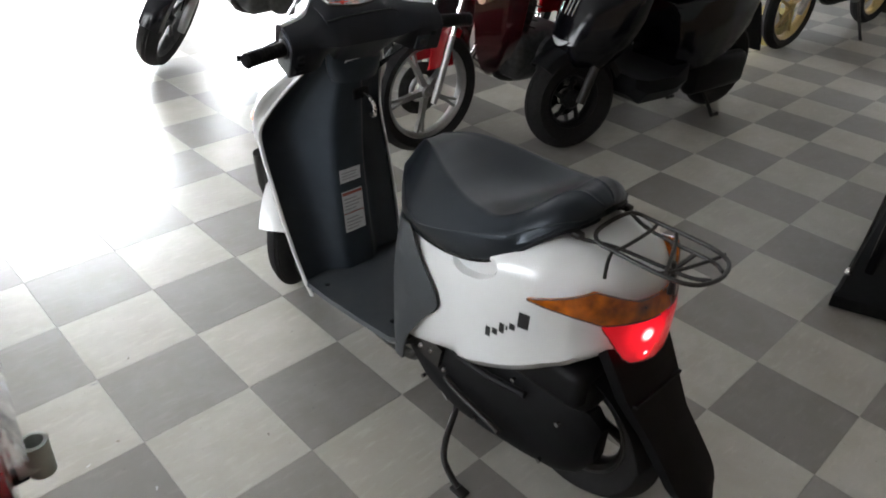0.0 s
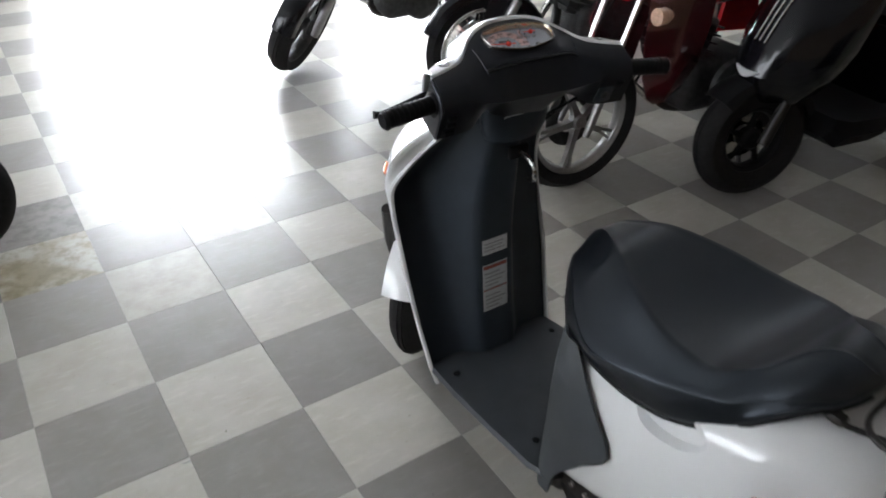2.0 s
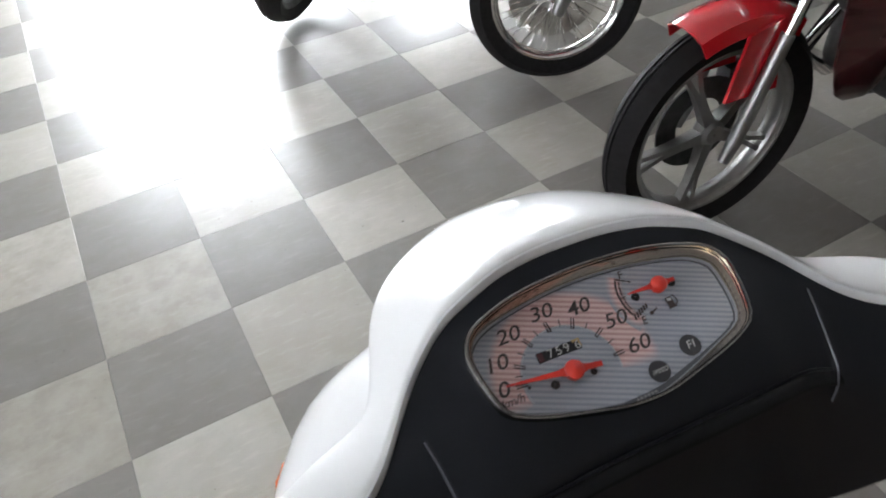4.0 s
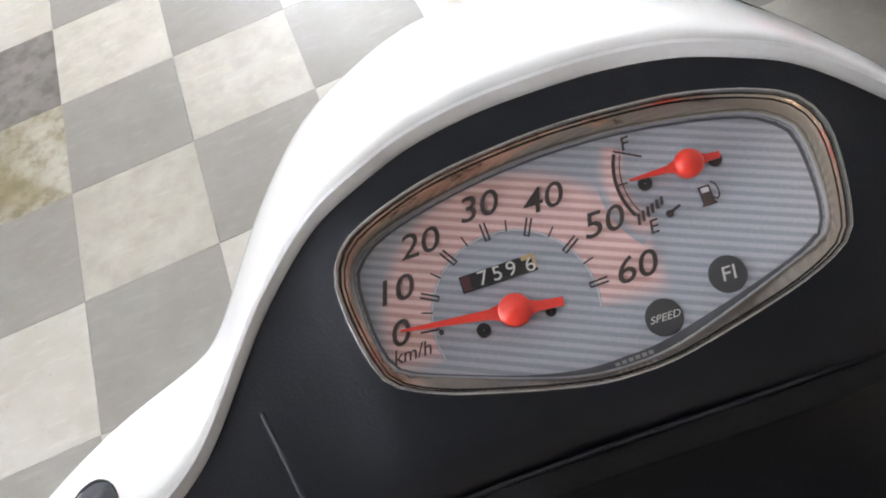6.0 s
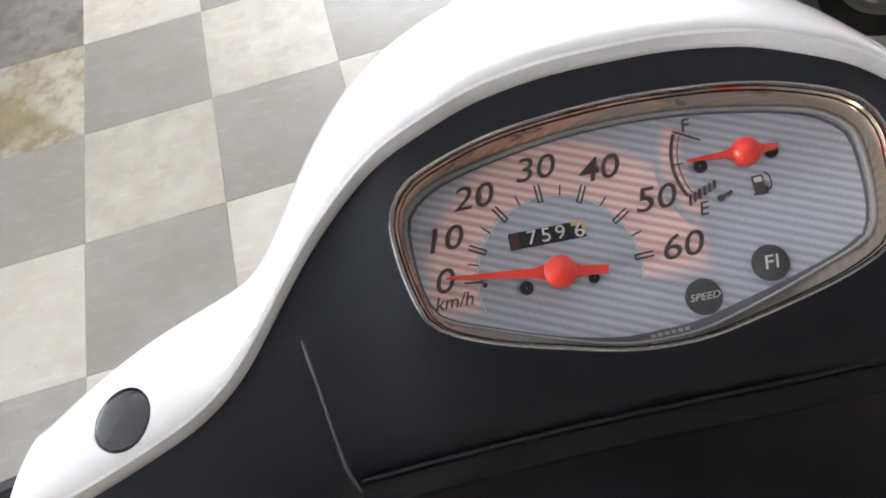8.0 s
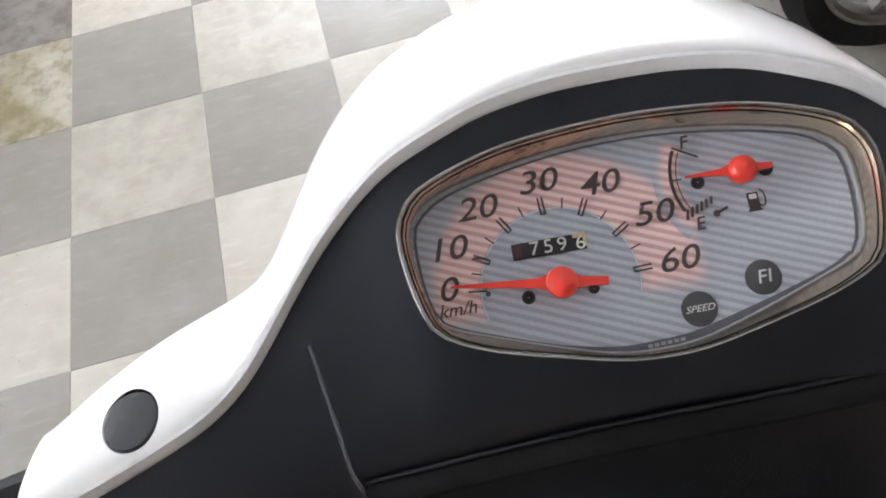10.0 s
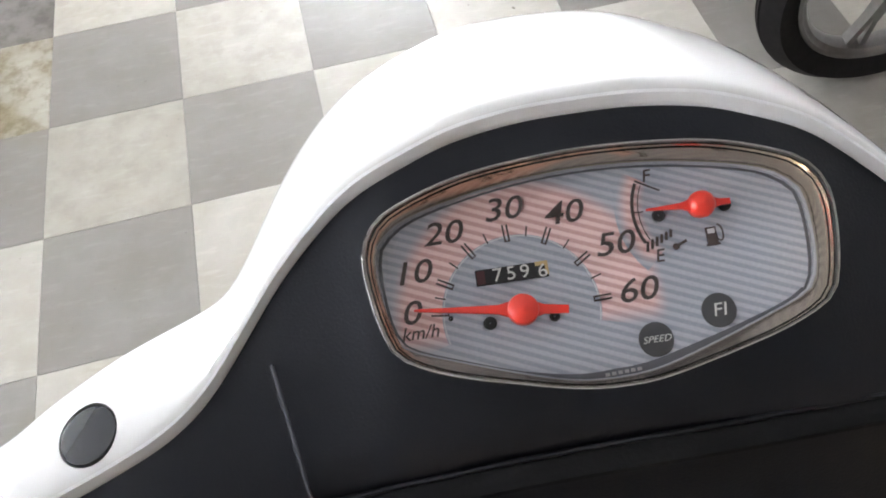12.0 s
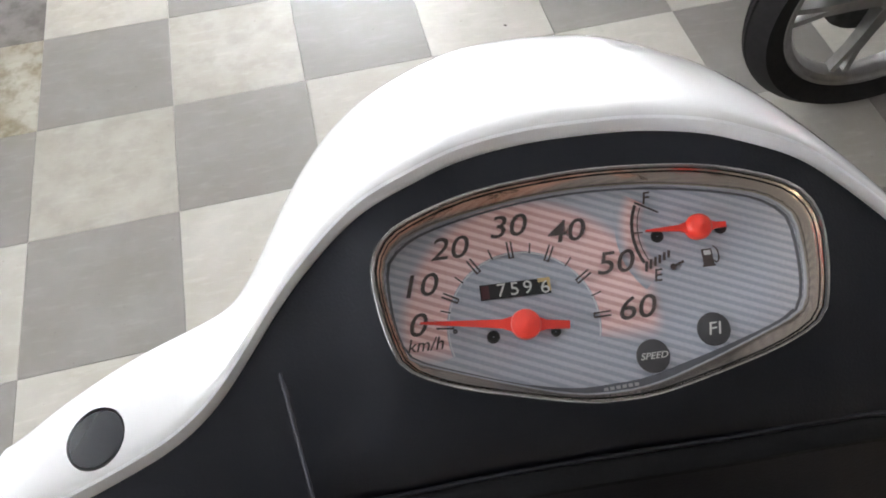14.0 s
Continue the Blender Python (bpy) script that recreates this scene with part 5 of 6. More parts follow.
needle(HUBX, 0.0003, radians(172.5), 0.0355, 0.0148, 0.0004, 0.0014, 0.0052, 0.0053)
needle(HUBX + 0.0643, 0.0265, radians(178), 0.0185, 0.0095, 0.0003, 0.0010, 0.0052, 0.0046)
for x, y, r in ((-0.011, -0.0022, 0.0022), (0.0104, -0.0030, 0.0017), (0.0509, 0.0257, 0.0022), (0.0735, 0.0262, 0.0022), (-0.0237, 0.0012, 0.0008)):
    part("pin_hole", lathe([(0, r), (0.0007, r), (0.0007, r * 0.85), (0.0004, r * 0.8), (0.0004, 0.0002)], 20, (HUBX + x, y, 0.0004), "z", closed=False), M_INKBLACK, dial)
for x, y, txt, sz, sh in ((0.0418, -0.0152, "SPEED", 0.0031, 0.35), (0.064, -0.0087, "FI", 0.0062, 0.15)):
    lw = part("indicator_lamp", lathe([(0, 0.0057), (0.0006, 0.0057), (0.0008, 0.0052), (0.0008, 0.0002)], 32, (HUBX + x, y, 0.0004), "z", closed=False), M_LAMPGREY, dial, "unlit round indicator lamp")
    word(txt, sz, Matrix.Translation((HUBX + x, y, 0.0014)), M_WHITEINK, dial, "indicator_text", sh, 0.0, 1.12)
# fuel scale
FX, FY = HUBX + 0.0655, 0.027
word("F", 0.0062, Matrix.Translation((HUBX + 0.0490, 0.0398, 0.0010)), M_INK, dial, "fuel_letter", 0.2, 0.00006)
word("E", 0.0062, Matrix.Translation((HUBX + 0.0483, 0.0118, 0.0010)), M_INK, dial, "fuel_letter", 0.2, 0.00006)
part("fuel_scale", sector(FX, FY, 0.0225, 0.0236, 152, 206, 0.0009, 20), M_INK, dial)
part("fuel_scale", sector(FX, FY, 0.0210, 0.0213, 152, 206, 0.0009, 20), M_INK, dial)
part("fuel_tick", moved(box((0.0190, 0, 0.0009), (0.0090, 0.0006, 0.0003)), Matrix.Translation((FX, FY, 0)) @ Matrix.Rotation(radians(150), 4, "Z")), M_INK, dial)
part("fuel_tick", moved(box((0.0215, 0, 0.0009), (0.0040, 0.0004, 0.0003)), Matrix.Translation((FX, FY, 0)) @ Matrix.Rotation(radians(178), 4, "Z")), M_INK, dial)
for k in range(6):
    part("fuel_hatch", moved(box((0, 0, 0.0009), (0.0009, 0.0036 - 0.0002 * k, 0.0003)), Matrix.Translation((HUBX + 0.0452 + 0.0017 * k, 0.0155 + 0.0007 * k, 0)) @ Matrix.Rotation(radians(-12), 4, "Z")), M_INK, dial)
part("pump_symbol", join(box((HUBX + 0.067, 0.0163, 0.0009), (0.0036, 0.0058, 0.0003)), tube([(HUBX + x, y, 0.0010) for x, y in ((0.0688, 0.0150), (0.0696, 0.0142), (0.0706, 0.0150), (0.0709, 0.0172), (0.0704, 0.0190), (0.0694, 0.0199))], 0.00028, 6, smooth=16), box((HUBX + 0.067, 0.0132, 0.0009), (0.0046, 0.0006, 0.0003))), M_INK, dial)
part("pump_window", box((HUBX + 0.067, 0.0178, 0.0011), (0.0024, 0.0016, 0.0003)), M_LABEL, dial)
part("bulb_symbol", join(moved(box((0.0018, 0, 0), (0.0042, 0.0009, 0.0003)), Matrix.Translation((HUBX + 0.0548, 0.0144, 0.0009)) @ Matrix.Rotation(radians(22), 4, "Z")), lathe([(0, 0.0011), (0.0003, 0.0011), (0.0003, 0.0001)], 14, (HUBX + 0.0545, 0.0143, 0.0008), "z", closed=False)), M_INK, dial)


# ---- the other vehicles ----
def motorcycle(m, label, paint, rim_mat, steer=0.0, wire=False, r=0.285, tyre_w=0.09, group="parked motorcycles", signal=True, cast=False):
    """A small road motorcycle: front contact point at the origin, facing +y."""
    b = thing("motorcycle", m, label, "motorcycle", group)
    axis = Vector((0, -0.45, 0.9)).normalized()
    pivot = Vector((0, -0.13, 0.55))
    fs = Matrix.Translation(pivot) @ Matrix.Rotation(radians(steer), 4, axis) @ Matrix.Translation(-pivot)
    wheel(b, r, tyre_w, r - 0.070, fs @ pose(0, 0, r), 36 if wire else 5, rim_mat, 0.034, wire=wire, cast=cast, name="front_wheel")
    wheel(b, r, tyre_w + 0.015, r - 0.075, pose(0, -1.27, r), 36 if wire else 5, rim_mat, 0.04, wire=wire, name="rear_wheel")
    rake = 0.62 if cast else 1.0
    for s in (-1, 1):
        leg = part("fork_leg", moved(tube([(s * 0.085, 0.02, r - 0.03), (s * 0.085, 0.0, r + 0.02), (s * 0.085, -0.12 * rake, r + 0.26)], [0.02, 0.024, 0.022] if not cast else [0.013, 0.017, 0.015], 14), fs), M_ALU, b, "silver fork leg")
        part("fork_tube", moved(tube([(s * 0.085, -0.12 * rake, r + 0.26), (s * 0.085, -0.28 * rake, r + 0.56)], 0.012 if cast else 0.016, 14), fs), M_CHROME, leg)
    rings = []
    for a in np.linspace(1.15 if cast else 0.35, 2.1 if cast else 2.75, 20):
        c, s = math.cos(a), math.sin(a)
        rings.append([(x * 0.062, c * (r + q), r + s * (r + q)) for x, q in ((-1, -0.02), (-0.9, 0.015), (-0.5, 0.03), (0, 0.034), (0.5, 0.03), (0.9, 0.015), (1, -0.02))])
    part("front_fender", moved(thick(loft(rings, False), 0.004), fs), paint, b, "glossy front fender")
    for s in (-1, 1):
        part("fender_stay", moved(plate([(-0.05, 0.0), (0.09, 0.0), (0.06, 0.15), (-0.02, 0.17)], -0.004, 0.004), fs @ Matrix.Translation((s * 0.066, -0.05, r + 0.12)) @ pose(0, 0, 0, 90, 0, 90)), paint, b)
    part("caliper", moved(box((0.065, -0.1, r + 0.07), (0.05, 0.06, 0.1), 0.012), fs), M_ENGINE, b)
    part("brake_hose", moved(tube([(0.075, -0.1, r + 0.1), (0.11, -0.1, r + 0.25), (0.1, -0.25, r + 0.5), (0.05, -0.3, r + 0.62)], 0.005, 8, smooth=16), fs), M_BLACK, b)
    hl = part("headlight", moved(lathe([(0.05, 0.0005), (0.045, 0.05), (0.02, 0.085), (-0.06, 0.08), (-0.12, 0.03), (-0.12, 0.0005)], 28, (0, -0.16, r + 0.53), "y", closed=False), fs), paint, b)
    part("lens", moved(lathe([(0.056, 0.0005), (0.05, 0.05), (0.035, 0.072), (0.03, 0.072)], 28, (0, -0.155, r + 0.53), "y", closed=False), fs), M_CHROME, hl)
    part("handlebar", moved(tube([(-0.36, -0.48, r + 0.72), (-0.22, -0.42, r + 0.73), (-0.1, -0.33, r + 0.67), (0.1, -0.33, r + 0.67), (0.22, -0.42, r + 0.73), (0.36, -0.48, r + 0.72)], 0.011, 10, smooth=24), fs), M_CHROME, b)
    for s in (-1, 1):
        part("grip", moved(tube([(s * 0.26, -0.436, r + 0.729), (s * 0.37, -0.485, r + 0.72)], 0.017, 12), fs), M_BLACK, b)
        if signal:
            sg = part("turn_signal", moved(lathe([(-0.035, 0.0005), (-0.03, 0.02), (0, 0.032), (0.03, 0.03), (0.034, 0.0005)], 20, (s * 0.18, -0.17, r + 0.43), "y", closed=False), fs), M_SIGNAL, b, "clear and amber turn signal")
            part("stem", moved(tube([(s * 0.09, -0.2, r + 0.44), (s * 0.15, -0.175, r + 0.43)], 0.008, 8), fs), M_BLACK, sg)
    rings = []
    for y, hw, z0, z1 in [(-0.33, 0.07, 0.72, 0.80), (-0.38, 0.11, 0.69, 0.87), (-0.5, 0.135, 0.67, 0.905), (-0.62, 0.12, 0.67, 0.88), (-0.74, 0.085, 0.68, 0.80), (-0.78, 0.06, 0.70, 0.75)]:
        rings.append([(hw * c * (0.85 + 0.15 * abs(s)), y, (z0 + z1) / 2 + (z1 - z0) / 2 * s) for c, s in [(math.cos(a), math.sin(a)) for a in np.linspace(0, 2 * math.pi, 24, endpoint=False)]])
    part("fuel_tank", loft(rings), paint, b, "glossy fuel tank")
    rings = []
    for y, hw, z0, z1 in [(-0.72, 0.08, 0.70, 0.76), (-0.8, 0.12, 0.69, 0.77), (-1.0, 0.14, 0.70, 0.785), (-1.2, 0.12, 0.73, 0.83), (-1.36, 0.09, 0.76, 0.84), (-1.4, 0.05, 0.78, 0.82)]:
        rings.append([(hw * x, y, z0 + (z1 - z0) * z) for x, z in ((-0.8, 0), (-1, 0.3), (-0.95, 0.7), (-0.7, 0.97), (0, 1), (0.7, 0.97), (0.95, 0.7), (1, 0.3), (0.8, 0))])
    part("seat", loft(rings), M_SEAT, b)
    part("engine", box((0, -0.62, 0.38), (0.26, 0.36, 0.22), 0.04, 3), M_ENGINE, b, "dark metal engine")
    eng = part("cylinder", moved(box((0, 0, 0), (0.17, 0.16, 0.22), 0.02), pose(0, -0.48, 0.55, 18)), M_ENGINE, b)
    for k in range(6):
        part("fin", moved(box((0, 0, -0.08 + 0.032 * k), (0.2, 0.19, 0.008), 0.003), pose(0, -0.48, 0.55, 18)), M_ENGINE, eng)
    for s in (-1, 1):
        part("crank_cover", lathe([(0, 0.11), (s * 0.02, 0.105), (s * 0.035, 0.08), (s * 0.038, 0.0005)], 32, (s * 0.13, -0.66, 0.37), "x", closed=False), M_ENGINE, b)
        part("side_cover", moved(plate([(-0.14, 0.0), (0.12, 0.02), (0.1, 0.18), (-0.08, 0.19)], -0.01, 0.012, 0.006), Matrix.Translation((s * 0.12, -0.92, 0.48)) @ pose(0, 0, 0, 90, 0, 90)), paint, b)
        part("swingarm", tube([(s * 0.1, -0.82, 0.38), (s * 0.1, -1.29, r)], 0.018, 10), M_METALDARK, b)
        part("shock", tube([(s * 0.12, -1.2, 0.36), (s * 0.11, -1.1, 0.68)], 0.024, 12), M_CHROME, b)
        part("footpeg", tube([(s * 0.12, -0.8, 0.33), (s * 0.24, -0.8, 0.33)], 0.012, 10), M_BLACK, b)
    part("frame", tube([(0, -0.28, 0.82), (0, -0.38, 0.5), (0, -0.45, 0.27), (0, -0.8, 0.26), (0, -0.85, 0.45), (0, -1.3, 0.68)], 0.02, 10, smooth=30), M_METALDARK, b)
    part("exhaust", tube([(0.06, -0.4, 0.5), (0.09, -0.34, 0.35), (0.13, -0.5, 0.24), (0.15, -0.8, 0.24), (0.16, -0.95, 0.27), (0.17, -1.4, 0.34)], [0.018, 0.018, 0.018, 0.02, 0.04, 0.038], 14), M_CHROME, b, "chrome exhaust")
    part("rear_fender", thick(loft([[(x * 0.07, -1.27 + math.cos(a) * (r + 0.05 + q), r + math.sin(a) * (r + 0.05 + q)) for x, q in ((-1, -0.015), (-0.8, 0.01), (0, 0.018), (0.8, 0.01), (1, -0.015))] for a in np.linspace(1.0, 3.0, 14)], False), 0.004), M_BLACK, b)
    part("tail_lamp", box((0, -1.47, 0.74), (0.12, 0.05, 0.06), 0.015, 3), M_REDDARK, b)
    part("side_stand", tube([(-0.1, -0.78, 0.27), (-0.16, -0.76, 0.14), (-0.235, -0.74, -0.012)], 0.011, 8), M_METALDARK, b)
    return b


def parked_scooter(m, label, paint, panel, steer=0.0, crescent=False, r=0.235, group="parked scooters", short=1.0):
    """A covered city scooter: front contact point at the origin, facing +y."""
    b = thing("scooter", m, label, "scooter", group)
    axis = Vector((0, -0.42, 0.9)).normalized()
    pivot = Vector((0, -0.1, 0.45))
    fs = Matrix.Translation(pivot) @ Matrix.Rotation(radians(steer), 4, axis) @ Matrix.Translation(-pivot)
    wheel(b, r, 0.115, r - 0.105, fs @ pose(0, 0, r), 5, M_BLACK, 0.045, name="front_wheel")
    wheel(b, r, 0.12, r - 0.105, pose(0, -1.25, r), 5, M_BLACK, 0.05, disc=False, name="rear_wheel")
    for s in (-1, 1):
        part("fork_leg", moved(tube([(s * 0.085, 0.0, r), (s * 0.085, -0.1, r + 0.25)], [0.022, 0.018], 12), fs), M_ALU if s > 0 else M_METALDARK, b)
    part("front_mudguard", moved(thick(loft([[(x * 0.075, math.cos(a) * (r + q), r + math.sin(a) * (r + q)) for x, q in ((-1, -0.02), (-0.9, 0.015), (-0.4, 0.03), (0, 0.033), (0.4, 0.03), (0.9, 0.015), (1, -0.02))] for a in np.linspace(0.75, 2.7, 18)], False), 0.004), fs), M_BLACK, b)
    # front fairing, rounded wedge
    rings = []
    for z, hw, yn, yb in [(0.40, 0.10, 0.04, -0.10), (0.45, 0.14, 0.085, -0.13), (0.51, 0.175, 0.105, -0.16), (0.62, 0.20, 0.07, -0.20), (0.75, 0.205, 0.0, -0.24), (0.86, 0.185, -0.08, -0.28), (0.94, 0.15, -0.15, -0.31), (0.98, 0.10, -0.19, -0.32)]:
        half = [(0, yn), (0.3 * hw, yn - 0.006), (0.5 * hw, yn - 0.026), (0.56 * hw, yn - 0.042), (0.82 * hw, yn - 0.085), (0.99 * hw, yn * 0.4 + yb * 0.6), (1.02 * hw, yb + 0.02), (0.97 * hw, yb), (0.8 * hw, yb + 0.004), (0, yb + 0.012)]
        rings.append([(x, y, z) for x, y in half] + [(-x, y, z) for x, y in half[-2:0:-1]])
    fair = part("front_fairing", loft(rings), paint, b, "glossy front fairing")
    if crescent:
        rows = []
        for k in range(2):
            rows.append([(-0.058 + 0.116 * q, 0.012 * math.sin(math.pi * q), -0.026 * math.sin(math.pi * q) + (0.0 if k == 0 else 0.024 * math.sin(math.pi * q) + 0.002)) for q in np.linspace(0, 1, 16)])
        part("position_lamp", moved(thick(loft(rows, False), 0.008), pose(0.012, 0.1, 0.525, 0, 0, -6)), M_LABEL, fair, "pale crescent position lamp")
        for x in (-0.012, 0.012, 0.036):
            part("trim_strip", tube([(x, 0.074 - abs(x) * 0.15, 0.625), (x, 0.04 - abs(x) * 0.15, 0.69), (x * 1.1, 0.005 - abs(x) * 0.15, 0.75), (x * 1.2, -0.04 - abs(x) * 0.15, 0.81)], 0.0035, 8, smooth=12), M_CHROME, fair, "narrow chrome trim strip")
    rings = []
    for y, hw, zt, zb in [(-0.24, 0.17, 0.34, 0.25), (-0.3, 0.2, 0.33, 0.205), (-0.5, 0.2, 0.32, 0.2), (-0.62, 0.19, 0.36, 0.21)]:
        rings.append([(-hw, y, zt), (-hw * 1.02, y, (zt + zb) / 2), (-hw * 0.8, y, zb), (hw * 0.8, y, zb), (hw * 1.02, y, (zt + zb) / 2), (hw, y, zt)])
    part("footboard", loft(rings), panel, b)
    rings = []
    for y, hw, zt, zb in [(-0.56, 0.14, 0.62, 0.3), (-0.62, 0.18, 0.66, 0.27), (-0.8, 0.21, 0.68, 0.3), (-1.0, 0.21, 0.71, 0.36), (-1.2, 0.18, 0.76, 0.45), (-1.4, 0.11, 0.79, 0.58), (-1.5, 0.05, 0.78, 0.66)]:
        half = [(0.45 * hw, zt), (0.8 * hw, zt - 0.04), (hw, (zt + zb) / 2), (0.92 * hw, zb + 0.04), (0.7 * hw, zb)]
        rings.append([(x, y, z) for x, z in half] + [(-x, y, z) for x, z in half[::-1]])
    part("rear_body", loft(rings), paint, b)
    rings = []
    for y, hw, z0, z1 in [(-0.55, 0.08, 0.66, 0.70), (-0.62, 0.14, 0.66, 0.75), (-0.85, 0.17, 0.68, 0.77), (-1.0, 0.17, 0.71, 0.79), (-1.15, 0.14, 0.75, 0.85), (-1.35, 0.1, 0.79, 0.86), (-1.4, 0.05, 0.8, 0.84)]:
        rings.append([(hw * x, y, z0 + (z1 - z0) * z) for x, z in ((-0.85, 0), (-1, 0.3), (-0.93, 0.72), (-0.65, 0.97), (0, 1), (0.65, 0.97), (0.93, 0.72), (1, 0.3), (0.85, 0))])
    part("seat", loft(rings), M_SEAT, b)
    part("engine_case", box((-0.12, -1.02, 0.25), (0.09, 0.55, 0.18), 0.04, 3), M_BLACK, b)
    part("silencer", tube([(0.15, -0.85, 0.22), (0.16, -1.0, 0.25), (0.18, -1.5, 0.33)], [0.03, 0.06, 0.055], 16), M_METALDARK, b)
    part("handlebar", moved(tube([(-0.33, -0.42, 0.99), (-0.18, -0.36, 1.0), (0, -0.3, 0.99), (0.18, -0.36, 1.0), (0.33, -0.42, 0.99)], [0.017, 0.02, 0.05, 0.02, 0.017], 12), fs), M_BLACK, b)
    part("tail_lamp", box((0, -1.5, 0.70), (0.16, 0.05, 0.07), 0.02, 3), M_REDDARK, b)
    part("mudguard", thick(loft([[(-w, y, z), (0, y - 0.015, z - 0.005), (w, y, z)] for y, z, w in ((-1.42, 0.56, 0.09), (-1.5, 0.45, 0.085), (-1.58, 0.34, 0.075), (-1.63, 0.27, 0.06))], False), 0.005), M_BLACK, b)
    for s in (-1, 1):
        part("center_stand", tube([(s * 0.1, -0.95, 0.18), (s * 0.13, -1.0, 0.1), (s * 0.15, -1.06, 0.012), (s * 0.15, -1.12, 0.012)], 0.011, 8), M_METALDARK, b)
    for ob in b.children_recursive:
        rear = "rear_wheel" in ob.name or (ob.parent and "rear_wheel" in ob.parent.name)
        for v in ob.data.vertices:
            if rear:
                v.co.y += 0.75 * (1 - short)
            elif v.co.y < -0.5:
                v.co.y = -0.5 + (v.co.y + 0.5) * short
    return b


red_bike = motorcycle(pose(1.740, -0.354, 0, 0, 0, 85), "red motorcycle with silver five-spoke wheels parked in a row", M_REDPAINT, M_ALU, cast=True)
# deep red leg shields of the red motorcycle, either side of its frame
for side in (-1, 1):
    rings = []
    for z, y0, y1, x0 in ((0.35, -0.26, -0.33, 0.13), (0.39, -0.20, -0.37, 0.15), (0.48, -0.15, -0.41, 0.165), (0.62, -0.13, -0.44, 0.165), (0.74, -0.15, -0.47, 0.14), (0.82, -0.19, -0.46, 0.10)):
        rings.append([(side * (x0 + 0.012 - 0.035 * abs(q - 0.55)), y0 + (y1 - y0) * q, z + 0.02 * q) for q in np.linspace(0, 1, 10)])
    part("leg_shield", thick(loft(rings, False), 0.006), M_DEEPRED, red_bike, "deep red glossy leg shield")
motorcycle(pose(1.90, 0.50, 0, 0, -6, 84), "dark motorcycle with wire-spoked chrome rim wheels", M_BLACKGLOSS, M_CHROME, steer=-18, wire=True, tyre_w=0.075)
motorcycle(pose(1.36, 1.42, 0, 0, -12, 92), "black motorcycle leaning with its front wheel turned", M_BLACKGLOSS, M_ENGINE, steer=40, tyre_w=0.12, signal=False)
motorcycle(pose(4.77, -0.68, 0, 0, 0, 85), "black motorcycle with gold wheel rims parked further back", M_BLACKGLOSS, M_GOLD)
parked_scooter(pose(2.298, -0.745, 0, 0, 0, 82), "gloss black scooter with a pale crescent lamp", M_BLACKGLOSS, M_BLACK, steer=-12, crescent=True, short=0.8)
parked_scooter(pose(-0.40, 0.33, 0, 0, 0, -95), "dark scooter with grey front facing the aisle", M_BLACKGLOSS, M_BLACK)
motorcycle(pose(-0.40, 1.36, 0, 0, -5, -96), "silver motorcycle facing the aisle", M_ALU, M_ALU)
delivery = parked_scooter(pose(-1.865, -1.80, 0, 0, 0, 82), "black scooter with a rear carrier and red tail lamp", M_BLACKGLOSS, M_BLACK)
motorcycle(pose(6.55, -0.80, 0, 0, 0, 80), "dark motorcycle far back in the row", M_BLACKGLOSS, M_ENGINE)

solid("wheel_block", box((4.98, -0.48, 0.08), (0.5, 0.22, 0.16), 0.01, 2, pose(0, 0, 0, 0, 0, 10)), M_YELLOW, "faded yellow wooden wheel block on the floor", "block", kind="")

stand = thing("display_stand", pose(1.975, -2.15, 0, 0, 0, 6), "low black metal display stand with a thin rod, on the floor", "stand")
part("base", moved(loft([[(0.0, 0.0, 0.004), (0.9, 0.03, 0.004), (0.9, -0.5, 0.004), (0.1, -0.42, 0.004)], [(-0.004, 0.0, 0.05), (0.9, 0.03, 0.05), (0.9, -0.5, 0.05), (0.1, -0.42, 0.05)], [(0.02, -0.012, 0.065), (0.88, 0.01, 0.065), (0.88, -0.48, 0.065), (0.12, -0.4, 0.065)]]), pose(0, 0, 0)), M_BLACK, stand)
part("panel", box((0.5, -0.06, 0.36), (0.62, 0.03, 0.6), 0.01, 2), M_BLACKGLOSS, stand, "dark upright panel")
part("rod", tube([(0.14, -0.01, 0.06), (0.145, -0.01, 0.08), (0.30, -0.02, 0.62)], 0.005, 8), M_METALDARK, stand)
part("clip", box((0.14, -0.005, 0.075), (0.05, 0.02, 0.012), 0.003), M_CHROME, stand)

M_FOLD = mat("milky_film_fold", (0.75, 0.75, 0.76), 0.2, trans=0.45, coat=0.5, grain=0.1, scale=60)

